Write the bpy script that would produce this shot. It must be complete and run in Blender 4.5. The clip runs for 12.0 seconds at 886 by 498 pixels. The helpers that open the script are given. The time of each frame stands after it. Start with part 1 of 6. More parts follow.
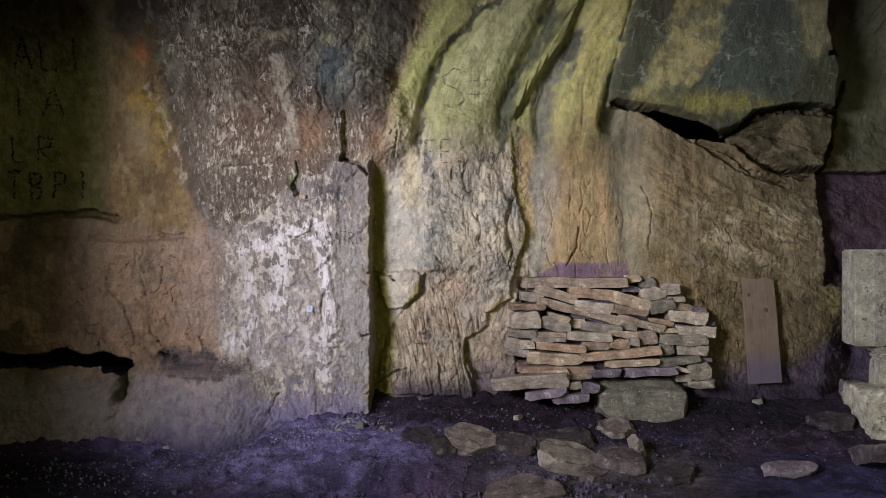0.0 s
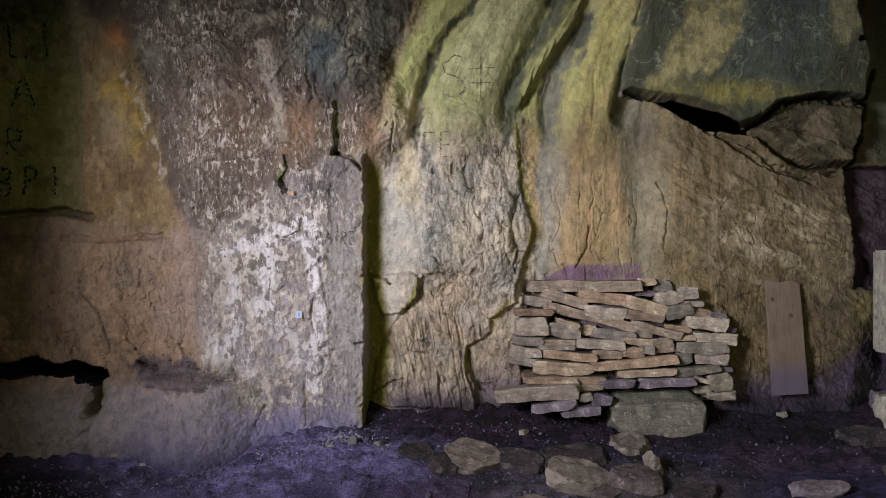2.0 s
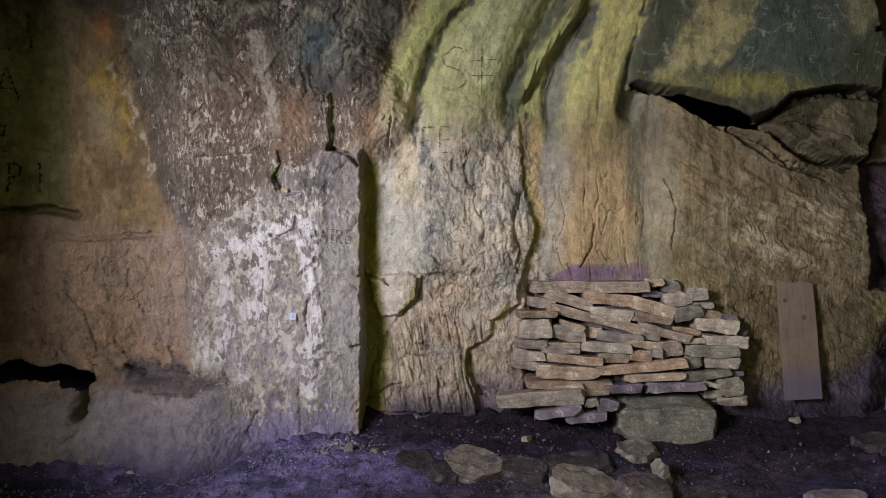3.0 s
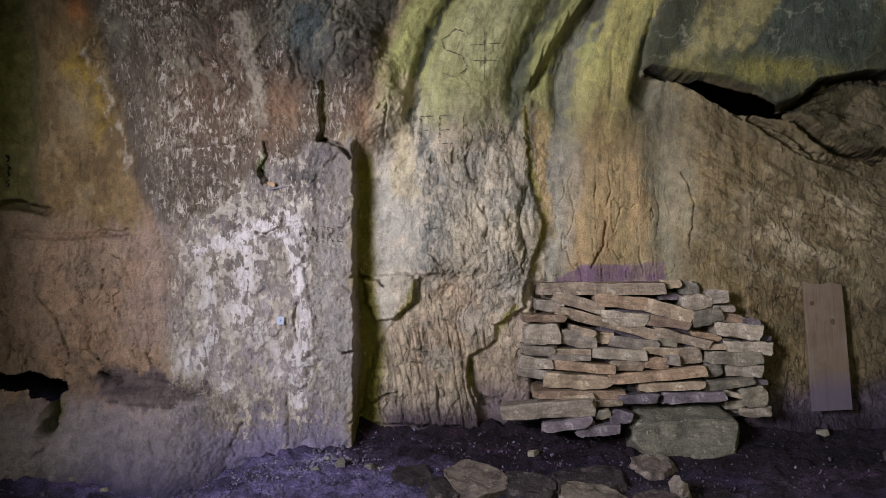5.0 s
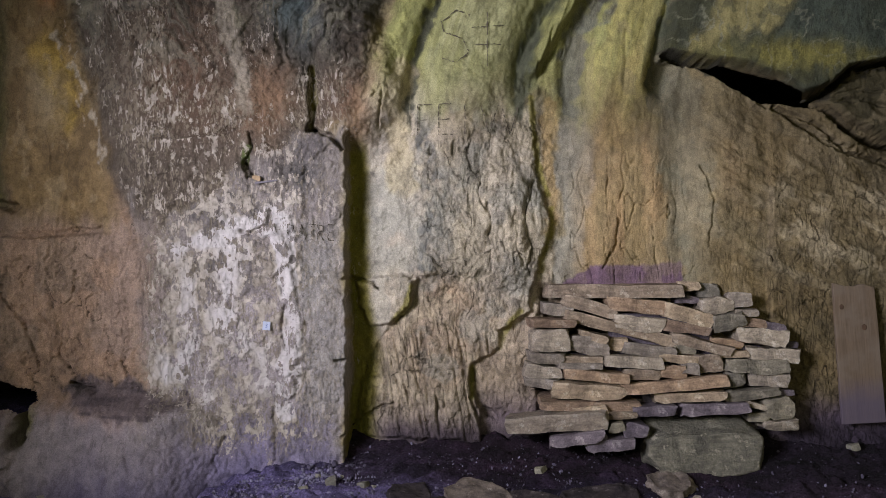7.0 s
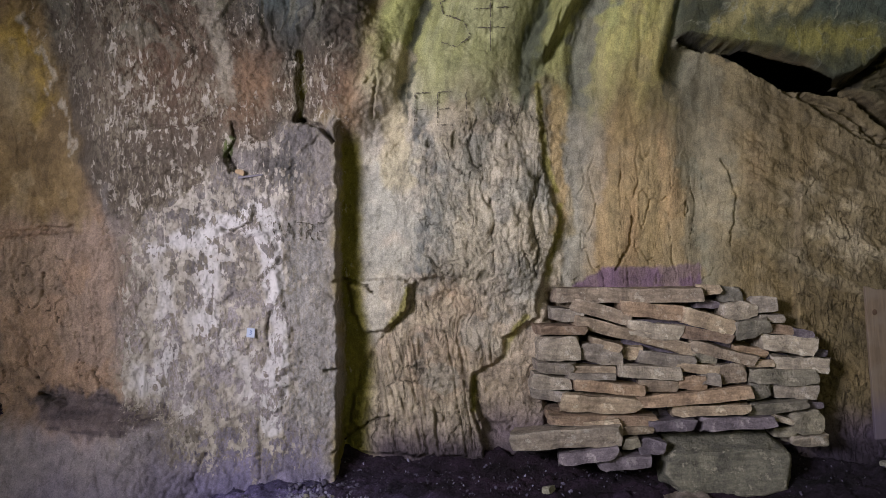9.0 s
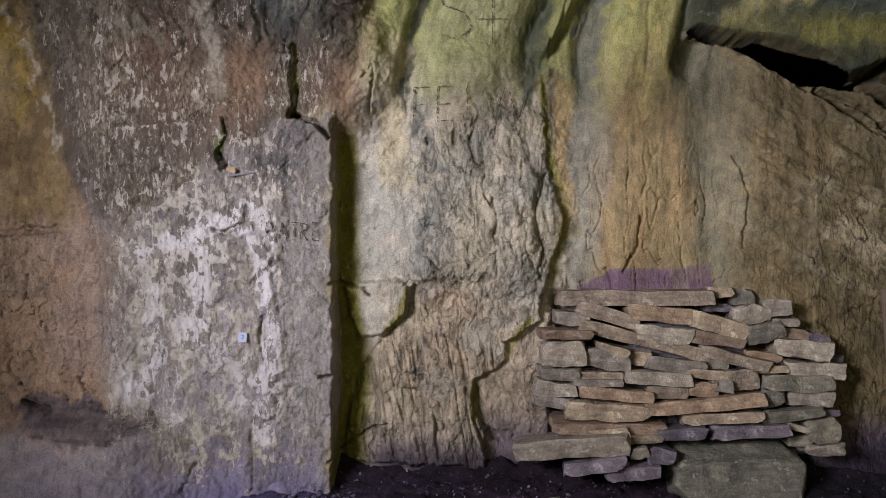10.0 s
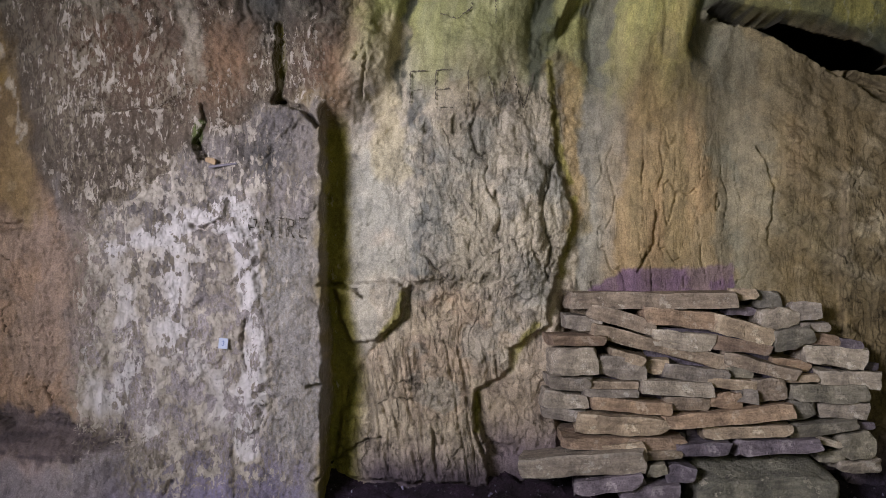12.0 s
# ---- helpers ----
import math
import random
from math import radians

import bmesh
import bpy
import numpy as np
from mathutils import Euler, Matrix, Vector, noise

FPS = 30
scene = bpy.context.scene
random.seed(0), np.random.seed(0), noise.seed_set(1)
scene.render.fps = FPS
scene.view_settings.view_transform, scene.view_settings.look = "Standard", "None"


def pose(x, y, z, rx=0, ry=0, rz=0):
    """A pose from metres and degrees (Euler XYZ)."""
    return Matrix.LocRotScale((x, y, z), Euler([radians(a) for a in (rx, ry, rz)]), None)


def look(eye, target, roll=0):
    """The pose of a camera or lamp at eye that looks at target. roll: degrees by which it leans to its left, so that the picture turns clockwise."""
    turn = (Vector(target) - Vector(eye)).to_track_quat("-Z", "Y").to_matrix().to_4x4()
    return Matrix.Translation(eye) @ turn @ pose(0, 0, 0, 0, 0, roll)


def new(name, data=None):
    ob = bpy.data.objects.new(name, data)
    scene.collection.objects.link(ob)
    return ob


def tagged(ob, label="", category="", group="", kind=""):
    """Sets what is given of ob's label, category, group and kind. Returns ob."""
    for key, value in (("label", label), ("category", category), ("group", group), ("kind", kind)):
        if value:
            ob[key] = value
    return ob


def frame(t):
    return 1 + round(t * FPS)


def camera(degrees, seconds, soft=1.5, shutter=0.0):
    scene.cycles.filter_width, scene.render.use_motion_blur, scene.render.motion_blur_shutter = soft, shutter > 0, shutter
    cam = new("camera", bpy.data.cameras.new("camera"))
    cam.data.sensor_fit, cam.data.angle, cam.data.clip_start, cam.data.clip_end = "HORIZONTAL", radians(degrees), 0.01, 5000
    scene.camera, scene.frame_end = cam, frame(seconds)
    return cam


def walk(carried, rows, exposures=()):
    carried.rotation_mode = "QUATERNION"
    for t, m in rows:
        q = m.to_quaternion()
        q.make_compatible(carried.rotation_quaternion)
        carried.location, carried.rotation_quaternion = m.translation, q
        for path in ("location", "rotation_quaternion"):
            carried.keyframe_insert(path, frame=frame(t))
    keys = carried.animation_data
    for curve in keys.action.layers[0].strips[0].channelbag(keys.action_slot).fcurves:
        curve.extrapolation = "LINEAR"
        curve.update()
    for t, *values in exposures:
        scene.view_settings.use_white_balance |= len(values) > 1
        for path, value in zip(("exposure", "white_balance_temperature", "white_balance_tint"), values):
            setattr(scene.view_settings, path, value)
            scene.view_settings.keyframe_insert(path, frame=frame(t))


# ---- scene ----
cam = camera(40.0, 12.0, soft=0.6)
PATH = [
    (0.0, look((0.0, -8.000, 0.925), (0.0000, 0.0, 0.9250))),
    (1.0, look((0.0, -7.710, 0.925), (0.0014, 0.0, 0.9271))),
    (2.0, look((0.0, -7.426, 0.925), (0.0021, 0.0, 0.9302))),
    (3.0, look((0.0, -7.152, 0.925), (0.0040, 0.0, 0.9257))),
    (5.0, look((0.0, -6.633, 0.925), (0.0055, 0.0, 0.9191))),
    (6.0, look((0.0, -6.377, 0.925), (0.0071, 0.0, 0.9143))),
    (7.0, look((0.0, -6.138, 0.925), (0.0074, 0.0, 0.9156))),
    (9.0, look((0.0, -5.669, 0.925), (0.0103, 0.0, 0.9171))),
    (10.0, look((0.0, -5.444, 0.925), (0.0101, 0.0, 0.9215))),
    (11.0, look((0.0, -5.228, 0.925), (0.0112, 0.0, 0.9170))),
    (12.0, look((0.0, -5.006, 0.925), (0.0144, 0.0, 0.9134))),
]
walk(cam, PATH, [(0.0, -0.11), (5.0, -0.20), (9.0, -0.27), (12.0, -0.31)])

# ---- light: daylight through the cave mouth behind the camera, plus an added fill ----
world = bpy.data.worlds.new("sky")
scene.world = world
world.use_nodes = True
wn = world.node_tree
sky = wn.nodes.new("ShaderNodeTexSky")
sky.sky_type, sky.sun_disc = "NISHITA", False
sky.sun_elevation, sky.sun_rotation = radians(35), radians(200)
wn.links.new(sky.outputs["Color"], wn.nodes["Background"].inputs["Color"])
wn.nodes["Background"].inputs["Strength"].default_value = 0.028


def area_lamp(name, eye, target, w, h, power, color):
    data = bpy.data.lights.new(name, "AREA")
    data.shape, data.size, data.size_y, data.energy, data.color = "RECTANGLE", w, h, power, color
    ob = new(name, data)
    ob.matrix_world = look(eye, target)
    return ob


area_lamp("mouth_daylight", (-4.3, -6.2, 2.0), (-0.6, 0.0, 0.75), 2.3, 1.8, 940, (0.97, 0.955, 1.05))
# Added green fill that lifts the upper face; no such source is known
area_lamp("green_fill_lamp", (2.2, -10.9, 2.4), (0.6, 0.0, 1.7), 2.6, 1.6, 112, (0.95, 1.0, 0.50))


# ---- noise and drawing on the rock face ----
TABLE = np.random.RandomState(7).rand(256, 256)


def vnoise(x, y, seed=0):
    """Smooth noise from 0 to 1."""
    x, y = x + seed * 17.31 + 500, y + seed * 9.77 + 500
    i, j = np.floor(x).astype(int), np.floor(y).astype(int)
    u, v = x - i, y - j
    u, v = u * u * (3 - 2 * u), v * v * (3 - 2 * v)
    a, b = TABLE[i & 255, j & 255], TABLE[(i + 1) & 255, j & 255]
    c, d = TABLE[i & 255, (j + 1) & 255], TABLE[(i + 1) & 255, (j + 1) & 255]
    return (a * (1 - u) + b * u) * (1 - v) + (c * (1 - u) + d * u) * v


def fbm(x, y, seed=0, octaves=4, gain=0.5):
    total, amp, norm = 0, 1.0, 0
    for k in range(octaves):
        total = total + amp * vnoise(x * 2 ** k, y * 2 ** k, seed + k)
        norm += amp
        amp *= gain
    return total / norm


def step(a, b, v):
    t = np.clip((v - a) / (b - a), 0, 1)
    return t * t * (3 - 2 * t)


def lerp(a, b, t):
    return a + (b - a) * t


# ---- materials ----
def nodes(name, rough=0.9):
    m = bpy.data.materials.new(name)
    m.use_nodes = True
    t = m.node_tree
    b = t.nodes["Principled BSDF"]
    b.inputs["Roughness"].default_value = rough
    b.inputs["Specular IOR Level"].default_value = 0.25
    return m, t, b


def node(t, kind, **values):
    n = t.nodes.new(kind)
    for key, value in values.items():
        n.inputs[key.replace("_", " ")].default_value = value
    return n


def place(t, scale=(1, 1, 1)):
    c = t.nodes.new("ShaderNodeTexCoord")
    m = t.nodes.new("ShaderNodeMapping")
    m.inputs["Scale"].default_value = scale
    t.links.new(c.outputs["Object"], m.inputs["Vector"])
    return m.outputs["Vector"]


def tex(t, vector, scale, detail=6.0, rough=0.6, distortion=0.0):
    n = node(t, "ShaderNodeTexNoise", Scale=scale, Detail=detail, Roughness=rough, Distortion=distortion)
    t.links.new(vector, n.inputs["Vector"])
    return n.outputs["Fac"]


def ramp(t, value, a, b, low=0.0, high=1.0):
    n = t.nodes.new("ShaderNodeMapRange")
    for k, v in zip(("From Min", "From Max", "To Min", "To Max"), (a, b, low, high)):
        n.inputs[k].default_value = v
    t.links.new(value, n.inputs["Value"])
    return n.outputs["Result"]


def math_node(t, op, a, b):
    n = t.nodes.new("ShaderNodeMath")
    n.operation = op
    for k, v in enumerate((a, b)):
        if isinstance(v, (int, float)):
            n.inputs[k].default_value = v
        else:
            t.links.new(v, n.inputs[k])
    return n.outputs[0]


def mix(t, fac, a, b, blend="MIX"):
    n = t.nodes.new("ShaderNodeMix")
    n.data_type, n.blend_type = "RGBA", blend
    for sock, v in ((n.inputs[0], fac), (n.inputs[6], a), (n.inputs[7], b)):
        if isinstance(v, tuple):
            sock.default_value = (*v, 1)
        elif isinstance(v, (int, float)):
            sock.default_value = v
        else:
            t.links.new(v, sock)
    return n.outputs[2]


def bump(t, b, height, strength, distance, under=None):
    n = node(t, "ShaderNodeBump", Strength=strength, Distance=distance)
    t.links.new(height, n.inputs["Height"])
    if under is not None:
        t.links.new(under, n.inputs["Normal"])
    t.links.new(n.outputs["Normal"], b.inputs["Normal"])
    return n.outputs["Normal"]


def node_colour(t, vector, scale):
    n = node(t, "ShaderNodeTexNoise", Scale=scale, Detail=4.0, Roughness=0.6)
    t.links.new(vector, n.inputs["Vector"])
    return n.outputs["Color"]


def rock_face_material():
    """Cave rock: pigment from the mesh, lime flakes, creases, grain and fine relief from the nodes."""
    m, t, b = nodes("cave_rock", 0.88)
    col, mask = t.nodes.new("ShaderNodeAttribute"), t.nodes.new("ShaderNodeAttribute")
    col.attribute_name, mask.attribute_name = "pigment", "traits"
    split = t.nodes.new("ShaderNodeSeparateColor")
    t.links.new(mask.outputs["Color"], split.inputs["Color"])
    red, green, blue = split.outputs["Red"], split.outputs["Green"], split.outputs["Blue"]
    v, tall = place(t), place(t, (1, 1, 0.30))
    grain = tex(t, v, 150, 5, 0.7)
    mottle = tex(t, v, 13, 9, 0.72, 0.4)
    flakes = tex(t, tall, 52, 7, 0.62, 0.5)
    large = tex(t, v, 11, 6, 0.6, 0.5)
    c = mix(t, 1.0, col.outputs["Color"], mix(t, ramp(t, mottle, 0.3, 0.7), (0.70, 0.70, 0.72), (1.30, 1.28, 1.25)), "MULTIPLY")
    c = mix(t, 1.0, c, mix(t, ramp(t, grain, 0.3, 0.7), (0.66, 0.66, 0.66), (1.34, 1.34, 1.34)), "MULTIPLY")
    # lime that flakes off the plaster
    level = math_node(t, "ADD", math_node(t, "MULTIPLY", flakes, ramp(t, red, 0.5, 0.75, 1.0, 0.68)), math_node(t, "MULTIPLY", large, ramp(t, red, 0.5, 0.75, 0.65, 0.97)))
    cell = t.nodes.new("ShaderNodeTexVoronoi")
    cell.inputs["Scale"].default_value, cell.inputs["Randomness"].default_value = 17, 1.0
    t.links.new(mix(t, 0.045, place(t, (1, 0.3, 0.72)), node_colour(t, v, 9)), cell.inputs["Vector"])
    pick = t.nodes.new("ShaderNodeSeparateColor")
    t.links.new(cell.outputs["Color"], pick.inputs["Color"])
    size = math_node(t, "ADD", math_node(t, "MULTIPLY", pick.outputs["Red"], 0.30), 0.14)
    hollow = ramp(t, math_node(t, "SUBTRACT", math_node(t, "ADD", cell.outputs["Distance"], math_node(t, "MULTIPLY", mottle, 0.24)), size), 0.13, 0.09)
    blotch = math_node(t, "MULTIPLY", hollow, ramp(t, red, 0.45, 0.8, 0.0, 0.20))
    level = math_node(t, "SUBTRACT", level, blotch)
    cover = math_node(t, "SUBTRACT", math_node(t, "ADD", level, math_node(t, "MULTIPLY", red, 0.25)), 1.012)
    lime = math_node(t, "MULTIPLY", ramp(t, cover, -0.004, 0.018), ramp(t, red, 0.02, 0.2))
    # stains with crisp borders, and a thin wash round the lime
    stain = math_node(t, "MULTIPLY", ramp(t, tex(t, tall, 19, 8, 0.62, 0.8), 0.55, 0.58), 0.34)
    c = mix(t, stain, c, mix(t, 1.0, c, (0.45, 0.43, 0.42), "MULTIPLY"))
    wash = math_node(t, "MULTIPLY", ramp(t, cover, -0.075, 0.01), ramp(t, red, 0.3, 0.8, 0.0, 0.42))
    c = mix(t, wash, c, (0.29, 0.245, 0.215))
    fleck = math_node(t, "MULTIPLY", ramp(t, math_node(t, "ADD", tex(t, place(t, (1, 0.3, 0.42)), 74, 8, 0.70, 0.5), math_node(t, "MULTIPLY", tex(t, v, 4, 4, 0.6), 0.45)), 0.752, 0.772), ramp(t, red, 0.12, 0.45, 0.0, 0.72))
    c = mix(t, fleck, c, (0.27, 0.225, 0.172))
    lime_colour = mix(t, ramp(t, mottle, 0.35, 0.65), (0.33, 0.278, 0.238), (0.65, 0.575, 0.515))
    lime_colour = mix(t, ramp(t, red, 0.82, 1.0, 0.0, 0.75), lime_colour, (0.74, 0.69, 0.72))
    c = mix(t, math_node(t, "MULTIPLY", lime, ramp(t, red, 0.35, 0.75, 0.68, 1.0)), c, lime_colour)
    # dark pits and lichen specks
    pits = ramp(t, tex(t, v, 60, 4, 0.6), 0.62, 0.68)
    c = mix(t, math_node(t, "MULTIPLY", pits, math_node(t, "MULTIPLY", green, 0.75)), c, (0.045, 0.04, 0.036))
    # Fine cracks: sunk in the relief, and shaded in the colour too
    split_v = mix(t, 0.10, place(t, (1, 0.4, 0.42)), node_colour(t, v, 6))
    web = t.nodes.new("ShaderNodeTexVoronoi")
    web.feature = "DISTANCE_TO_EDGE"
    web.inputs["Scale"].default_value = 8.5
    t.links.new(split_v, web.inputs["Vector"])
    some = ramp(t, tex(t, v, 9, 6, 0.65), 0.53, 0.60)
    split_line = math_node(t, "MULTIPLY", math_node(t, "MULTIPLY", ramp(t, web.outputs["Distance"], 0.034, 0.006), some), ramp(t, blue, 0.08, 0.6))
    c = mix(t, math_node(t, "MULTIPLY", split_line, 0.75), c, mix(t, 1.0, c, (0.22, 0.20, 0.17), "MULTIPLY"))
    t.links.new(c, b.inputs["Base Color"])
    # creases that run down the face
    run = tex(t, place(t, (1, 1, 0.30)), 17, 5, 0.55, 1.4)
    away = math_node(t, "ABSOLUTE", math_node(t, "SUBTRACT", run, 0.5), 0.0)
    crease = math_node(t, "MULTIPLY", ramp(t, away, 0.0, 0.04), blue)
    h0 = bump(t, b, crease, 0.8, 0.018)
    crag = node(t, "ShaderNodeTexNoise", Scale=11.0, Detail=7.0, Roughness=0.62, Distortion=0.5)
    crag.noise_type = "RIDGED_MULTIFRACTAL"
    t.links.new(place(t, (1, 0.6, 0.55)), crag.inputs["Vector"])
    sharp_edge = math_node(t, "MULTIPLY", crag.outputs["Fac"], math_node(t, "MULTIPLY", blue, -1.0))
    h0 = bump(t, b, sharp_edge, 0.9, 0.022, h0)
    facet = t.nodes.new("ShaderNodeTexVoronoi")
    facet.inputs["Scale"].default_value = 16
    warp = mix(t, 0.16, v, mottle)
    t.links.new(warp, facet.inputs["Vector"])
    h0 = bump(t, b, facet.outputs["Distance"], 0.22, 0.008, h0)
    fine = math_node(t, "MULTIPLY", tex(t, v, 42, 10, 0.70, 0.4), ramp(t, green, 0.1, 0.6, 0.22, 1.0))
    h0 = bump(t, b, math_node(t, "MULTIPLY", split_line, -1.0), 0.8, 0.012, h0)
    h1 = bump(t, b, fine, 1.0, 0.018, h0)
    h2 = bump(t, b, lime, 0.5, 0.005, h1)
    bump(t, b, grain, 0.7, 0.004, h2)
    return m


def stone_material(name, dark, light, spots, bumpy=1.0, bedded=True):
    """Rough bedded sandstone; every piece has its own shade."""
    m, t, b = nodes(name, 0.86)
    v, beds = place(t), place(t, (0.35, 0.35, 2.2) if bedded else (1, 1, 1))
    info = t.nodes.new("ShaderNodeObjectInfo")
    n1, n2, n3 = tex(t, v, 12, 9, 0.72, 0.4), tex(t, v, 90, 6, 0.72), tex(t, beds, 24, 6, 0.65, 0.3)
    c = mix(t, ramp(t, n1, 0.38, 0.62), dark, light)
    c = mix(t, ramp(t, tex(t, v, 5, 4, 0.6, 0.6), 0.42, 0.60, 0.0, 0.45), c, mix(t, 0.5, dark, light))
    c = mix(t, math_node(t, "MULTIPLY", ramp(t, tex(t, v, 20, 8, 0.72), 0.585, 0.605), 0.75), c, spots)
    c = mix(t, 1.0, c, mix(t, ramp(t, n3, 0.3, 0.7), (0.66, 0.65, 0.66), (1.26, 1.24, 1.2)), "MULTIPLY")
    # Sharp edges painted paler, for the light that catches them
    geo = t.nodes.new("ShaderNodeNewGeometry")
    lit_edge = math_node(t, "MULTIPLY", ramp(t, geo.outputs["Pointiness"], 0.53, 0.60), ramp(t, n1, 0.40, 0.60, 0.1, 0.55))
    c = mix(t, lit_edge, c, spots)
    c = mix(t, 1.0, c, mix(t, info.outputs["Random"], (0.78, 0.77, 0.80), (1.28, 1.24, 1.16)), "MULTIPLY")
    c = mix(t, 1.0, c, mix(t, ramp(t, n2, 0.3, 0.7), (0.72, 0.72, 0.72), (1.30, 1.30, 1.30)), "MULTIPLY")
    t.links.new(c, b.inputs["Base Color"])
    h = bump(t, b, n3, 0.5 * bumpy, 0.010)
    h = bump(t, b, tex(t, v, 32, 10, 0.68, 0.3), bumpy, 0.016, h)
    bump(t, b, n2, 0.4, 0.004, h)
    return m


def earth_material():
    """Dark earth with pale chips; its pigment also holds painted light and shade."""
    m, t, b = nodes("earth", 0.92)
    v = place(t)
    flat = place(t, (0.5, 1.4, 1))
    col = t.nodes.new("ShaderNodeAttribute")
    col.attribute_name = "pigment"
    c = mix(t, 1.0, col.outputs["Color"], mix(t, ramp(t, tex(t, flat, 8, 8, 0.7, 0.5), 0.3, 0.7), (0.55, 0.54, 0.56), (1.5, 1.48, 1.46)), "MULTIPLY")
    c = mix(t, 1.0, c, mix(t, ramp(t, tex(t, v, 95, 6, 0.8), 0.35, 0.65), (0.45, 0.45, 0.45), (1.6, 1.6, 1.6)), "MULTIPLY")
    chips = ramp(t, tex(t, v, 60, 3, 0.6), 0.66, 0.70)
    c = mix(t, math_node(t, "MULTIPLY", chips, 0.45), c, (0.16, 0.145, 0.18))
    dust = ramp(t, tex(t, flat, 34, 8, 0.75, 0.6), 0.52, 0.62, 0.0, 0.4)
    c = mix(t, dust, c, mix(t, 1.0, c, (2.2, 2.1, 2.2), "MULTIPLY"))
    t.links.new(c, b.inputs["Base Color"])
    h = bump(t, b, tex(t, v, 30, 10, 0.75, 0.3), 1.0, 0.03)
    bump(t, b, tex(t, v, 120, 4, 0.7), 0.5, 0.004, h)
    return m


def plank_material():
    m, t, b = nodes("weathered_pine", 0.75)
    v = place(t, (9, 9, 0.55))
    c = mix(t, ramp(t, tex(t, v, 6, 7, 0.65, 0.6), 0.3, 0.7), (0.090, 0.064, 0.046), (0.165, 0.120, 0.086))
    c = mix(t, ramp(t, tex(t, place(t), 7, 4, 0.6), 0.45, 0.7), c, (0.15, 0.118, 0.095))
    # Violet light near the ground, painted into the lower end of the wood
    xyz = t.nodes.new("ShaderNodeSeparateXYZ")
    t.links.new(place(t), xyz.inputs["Vector"])
    dusty = math_node(t, "ADD", xyz.outputs["Z"], math_node(t, "MULTIPLY", tex(t, place(t), 9, 5, 0.6), 0.12))
    c = mix(t, ramp(t, dusty, 0.16, 0.30, 0.75, 0.0), c, (0.075, 0.062, 0.105))
    t.links.new(c, b.inputs["Base Color"])
    bump(t, b, tex(t, v, 14, 6, 0.6, 0.4), 0.4, 0.003)
    return m


def plain_material(name, colour, rough=0.8, spread=0.25, scale=40):
    m, t, b = nodes(name, rough)
    v = place(t)
    low, high = tuple(x * (1 - spread) for x in colour), tuple(min(1, x * (1 + spread)) for x in colour)
    t.links.new(mix(t, ramp(t, tex(t, v, scale, 5, 0.65), 0.3, 0.7), low, high), b.inputs["Base Color"])
    bump(t, b, tex(t, v, scale * 2, 4, 0.6), 0.3, 0.002)
    return m


ROCK = rock_face_material()
EARTH = earth_material()
TAN = stone_material("tan_sandstone", (0.175, 0.138, 0.107), (0.42, 0.335, 0.255), (0.50, 0.44, 0.36))
ORANGE = stone_material("rusty_sandstone", (0.155, 0.110, 0.084), (0.37, 0.268, 0.195), (0.38, 0.31, 0.255))
GREY = stone_material("grey_sandstone", (0.165, 0.143, 0.125), (0.40, 0.35, 0.298), (0.45, 0.415, 0.38))
OLIVE = stone_material("mossy_grey_stone", (0.110, 0.103, 0.088), (0.285, 0.262, 0.215), (0.34, 0.31, 0.265))
VIOLET = stone_material("violet_grey_stone", (0.075, 0.064, 0.084), (0.185, 0.158, 0.200), (0.26, 0.235, 0.27))
PALE = stone_material("pale_limestone", (0.20, 0.195, 0.172), (0.40, 0.39, 0.33), (0.075, 0.07, 0.06), 0.8, False)
PLANK = plank_material()
FAINT = plain_material("faded_charcoal", (0.085, 0.07, 0.055), 0.95)
DIM = stone_material("dusty_brown_stone", (0.045, 0.036, 0.042), (0.135, 0.110, 0.112), (0.22, 0.195, 0.20))
DUSTY = stone_material("earthy_stone", (0.020, 0.016, 0.022), (0.072, 0.060, 0.066), (0.15, 0.132, 0.145))
EARTHEN = stone_material("dusty_tan_stone", (0.075, 0.064, 0.064), (0.195, 0.165, 0.155), (0.30, 0.27, 0.26), 0.7)
WAN = stone_material("dusty_pale_stone", (0.135, 0.115, 0.106), (0.31, 0.268, 0.235), (0.36, 0.34, 0.32), 0.7)
SLATE = stone_material("slaty_boulder", (0.085, 0.084, 0.076), (0.225, 0.216, 0.180), (0.34, 0.32, 0.27), 1.1)
CHARCOAL = plain_material("charcoal", (0.022, 0.020, 0.019), 0.95)
PAPER = plain_material("paper", (0.46, 0.50, 0.66), 0.7, 0.05)
BLUE_INK = plain_material("blue_ink", (0.05, 0.09, 0.32), 0.7, 0.1)
METAL = plain_material("dull_metal", (0.22, 0.20, 0.24), 0.45)
CLAY = plain_material("clay_chip", (0.36, 0.25, 0.16), 0.8)


def mesh_object(name, bm, material):
    data = bpy.data.meshes.new(name)
    bm.to_mesh(data)
    bm.free()
    data.materials.append(material)
    return new(name, data)


def part(name, bm, material, parent, label=""):
    ob = mesh_object(name, bm, material)
    ob.parent = parent
    ob.matrix_parent_inverse = parent.matrix_world.inverted()
    return tagged(ob, label) if label else ob


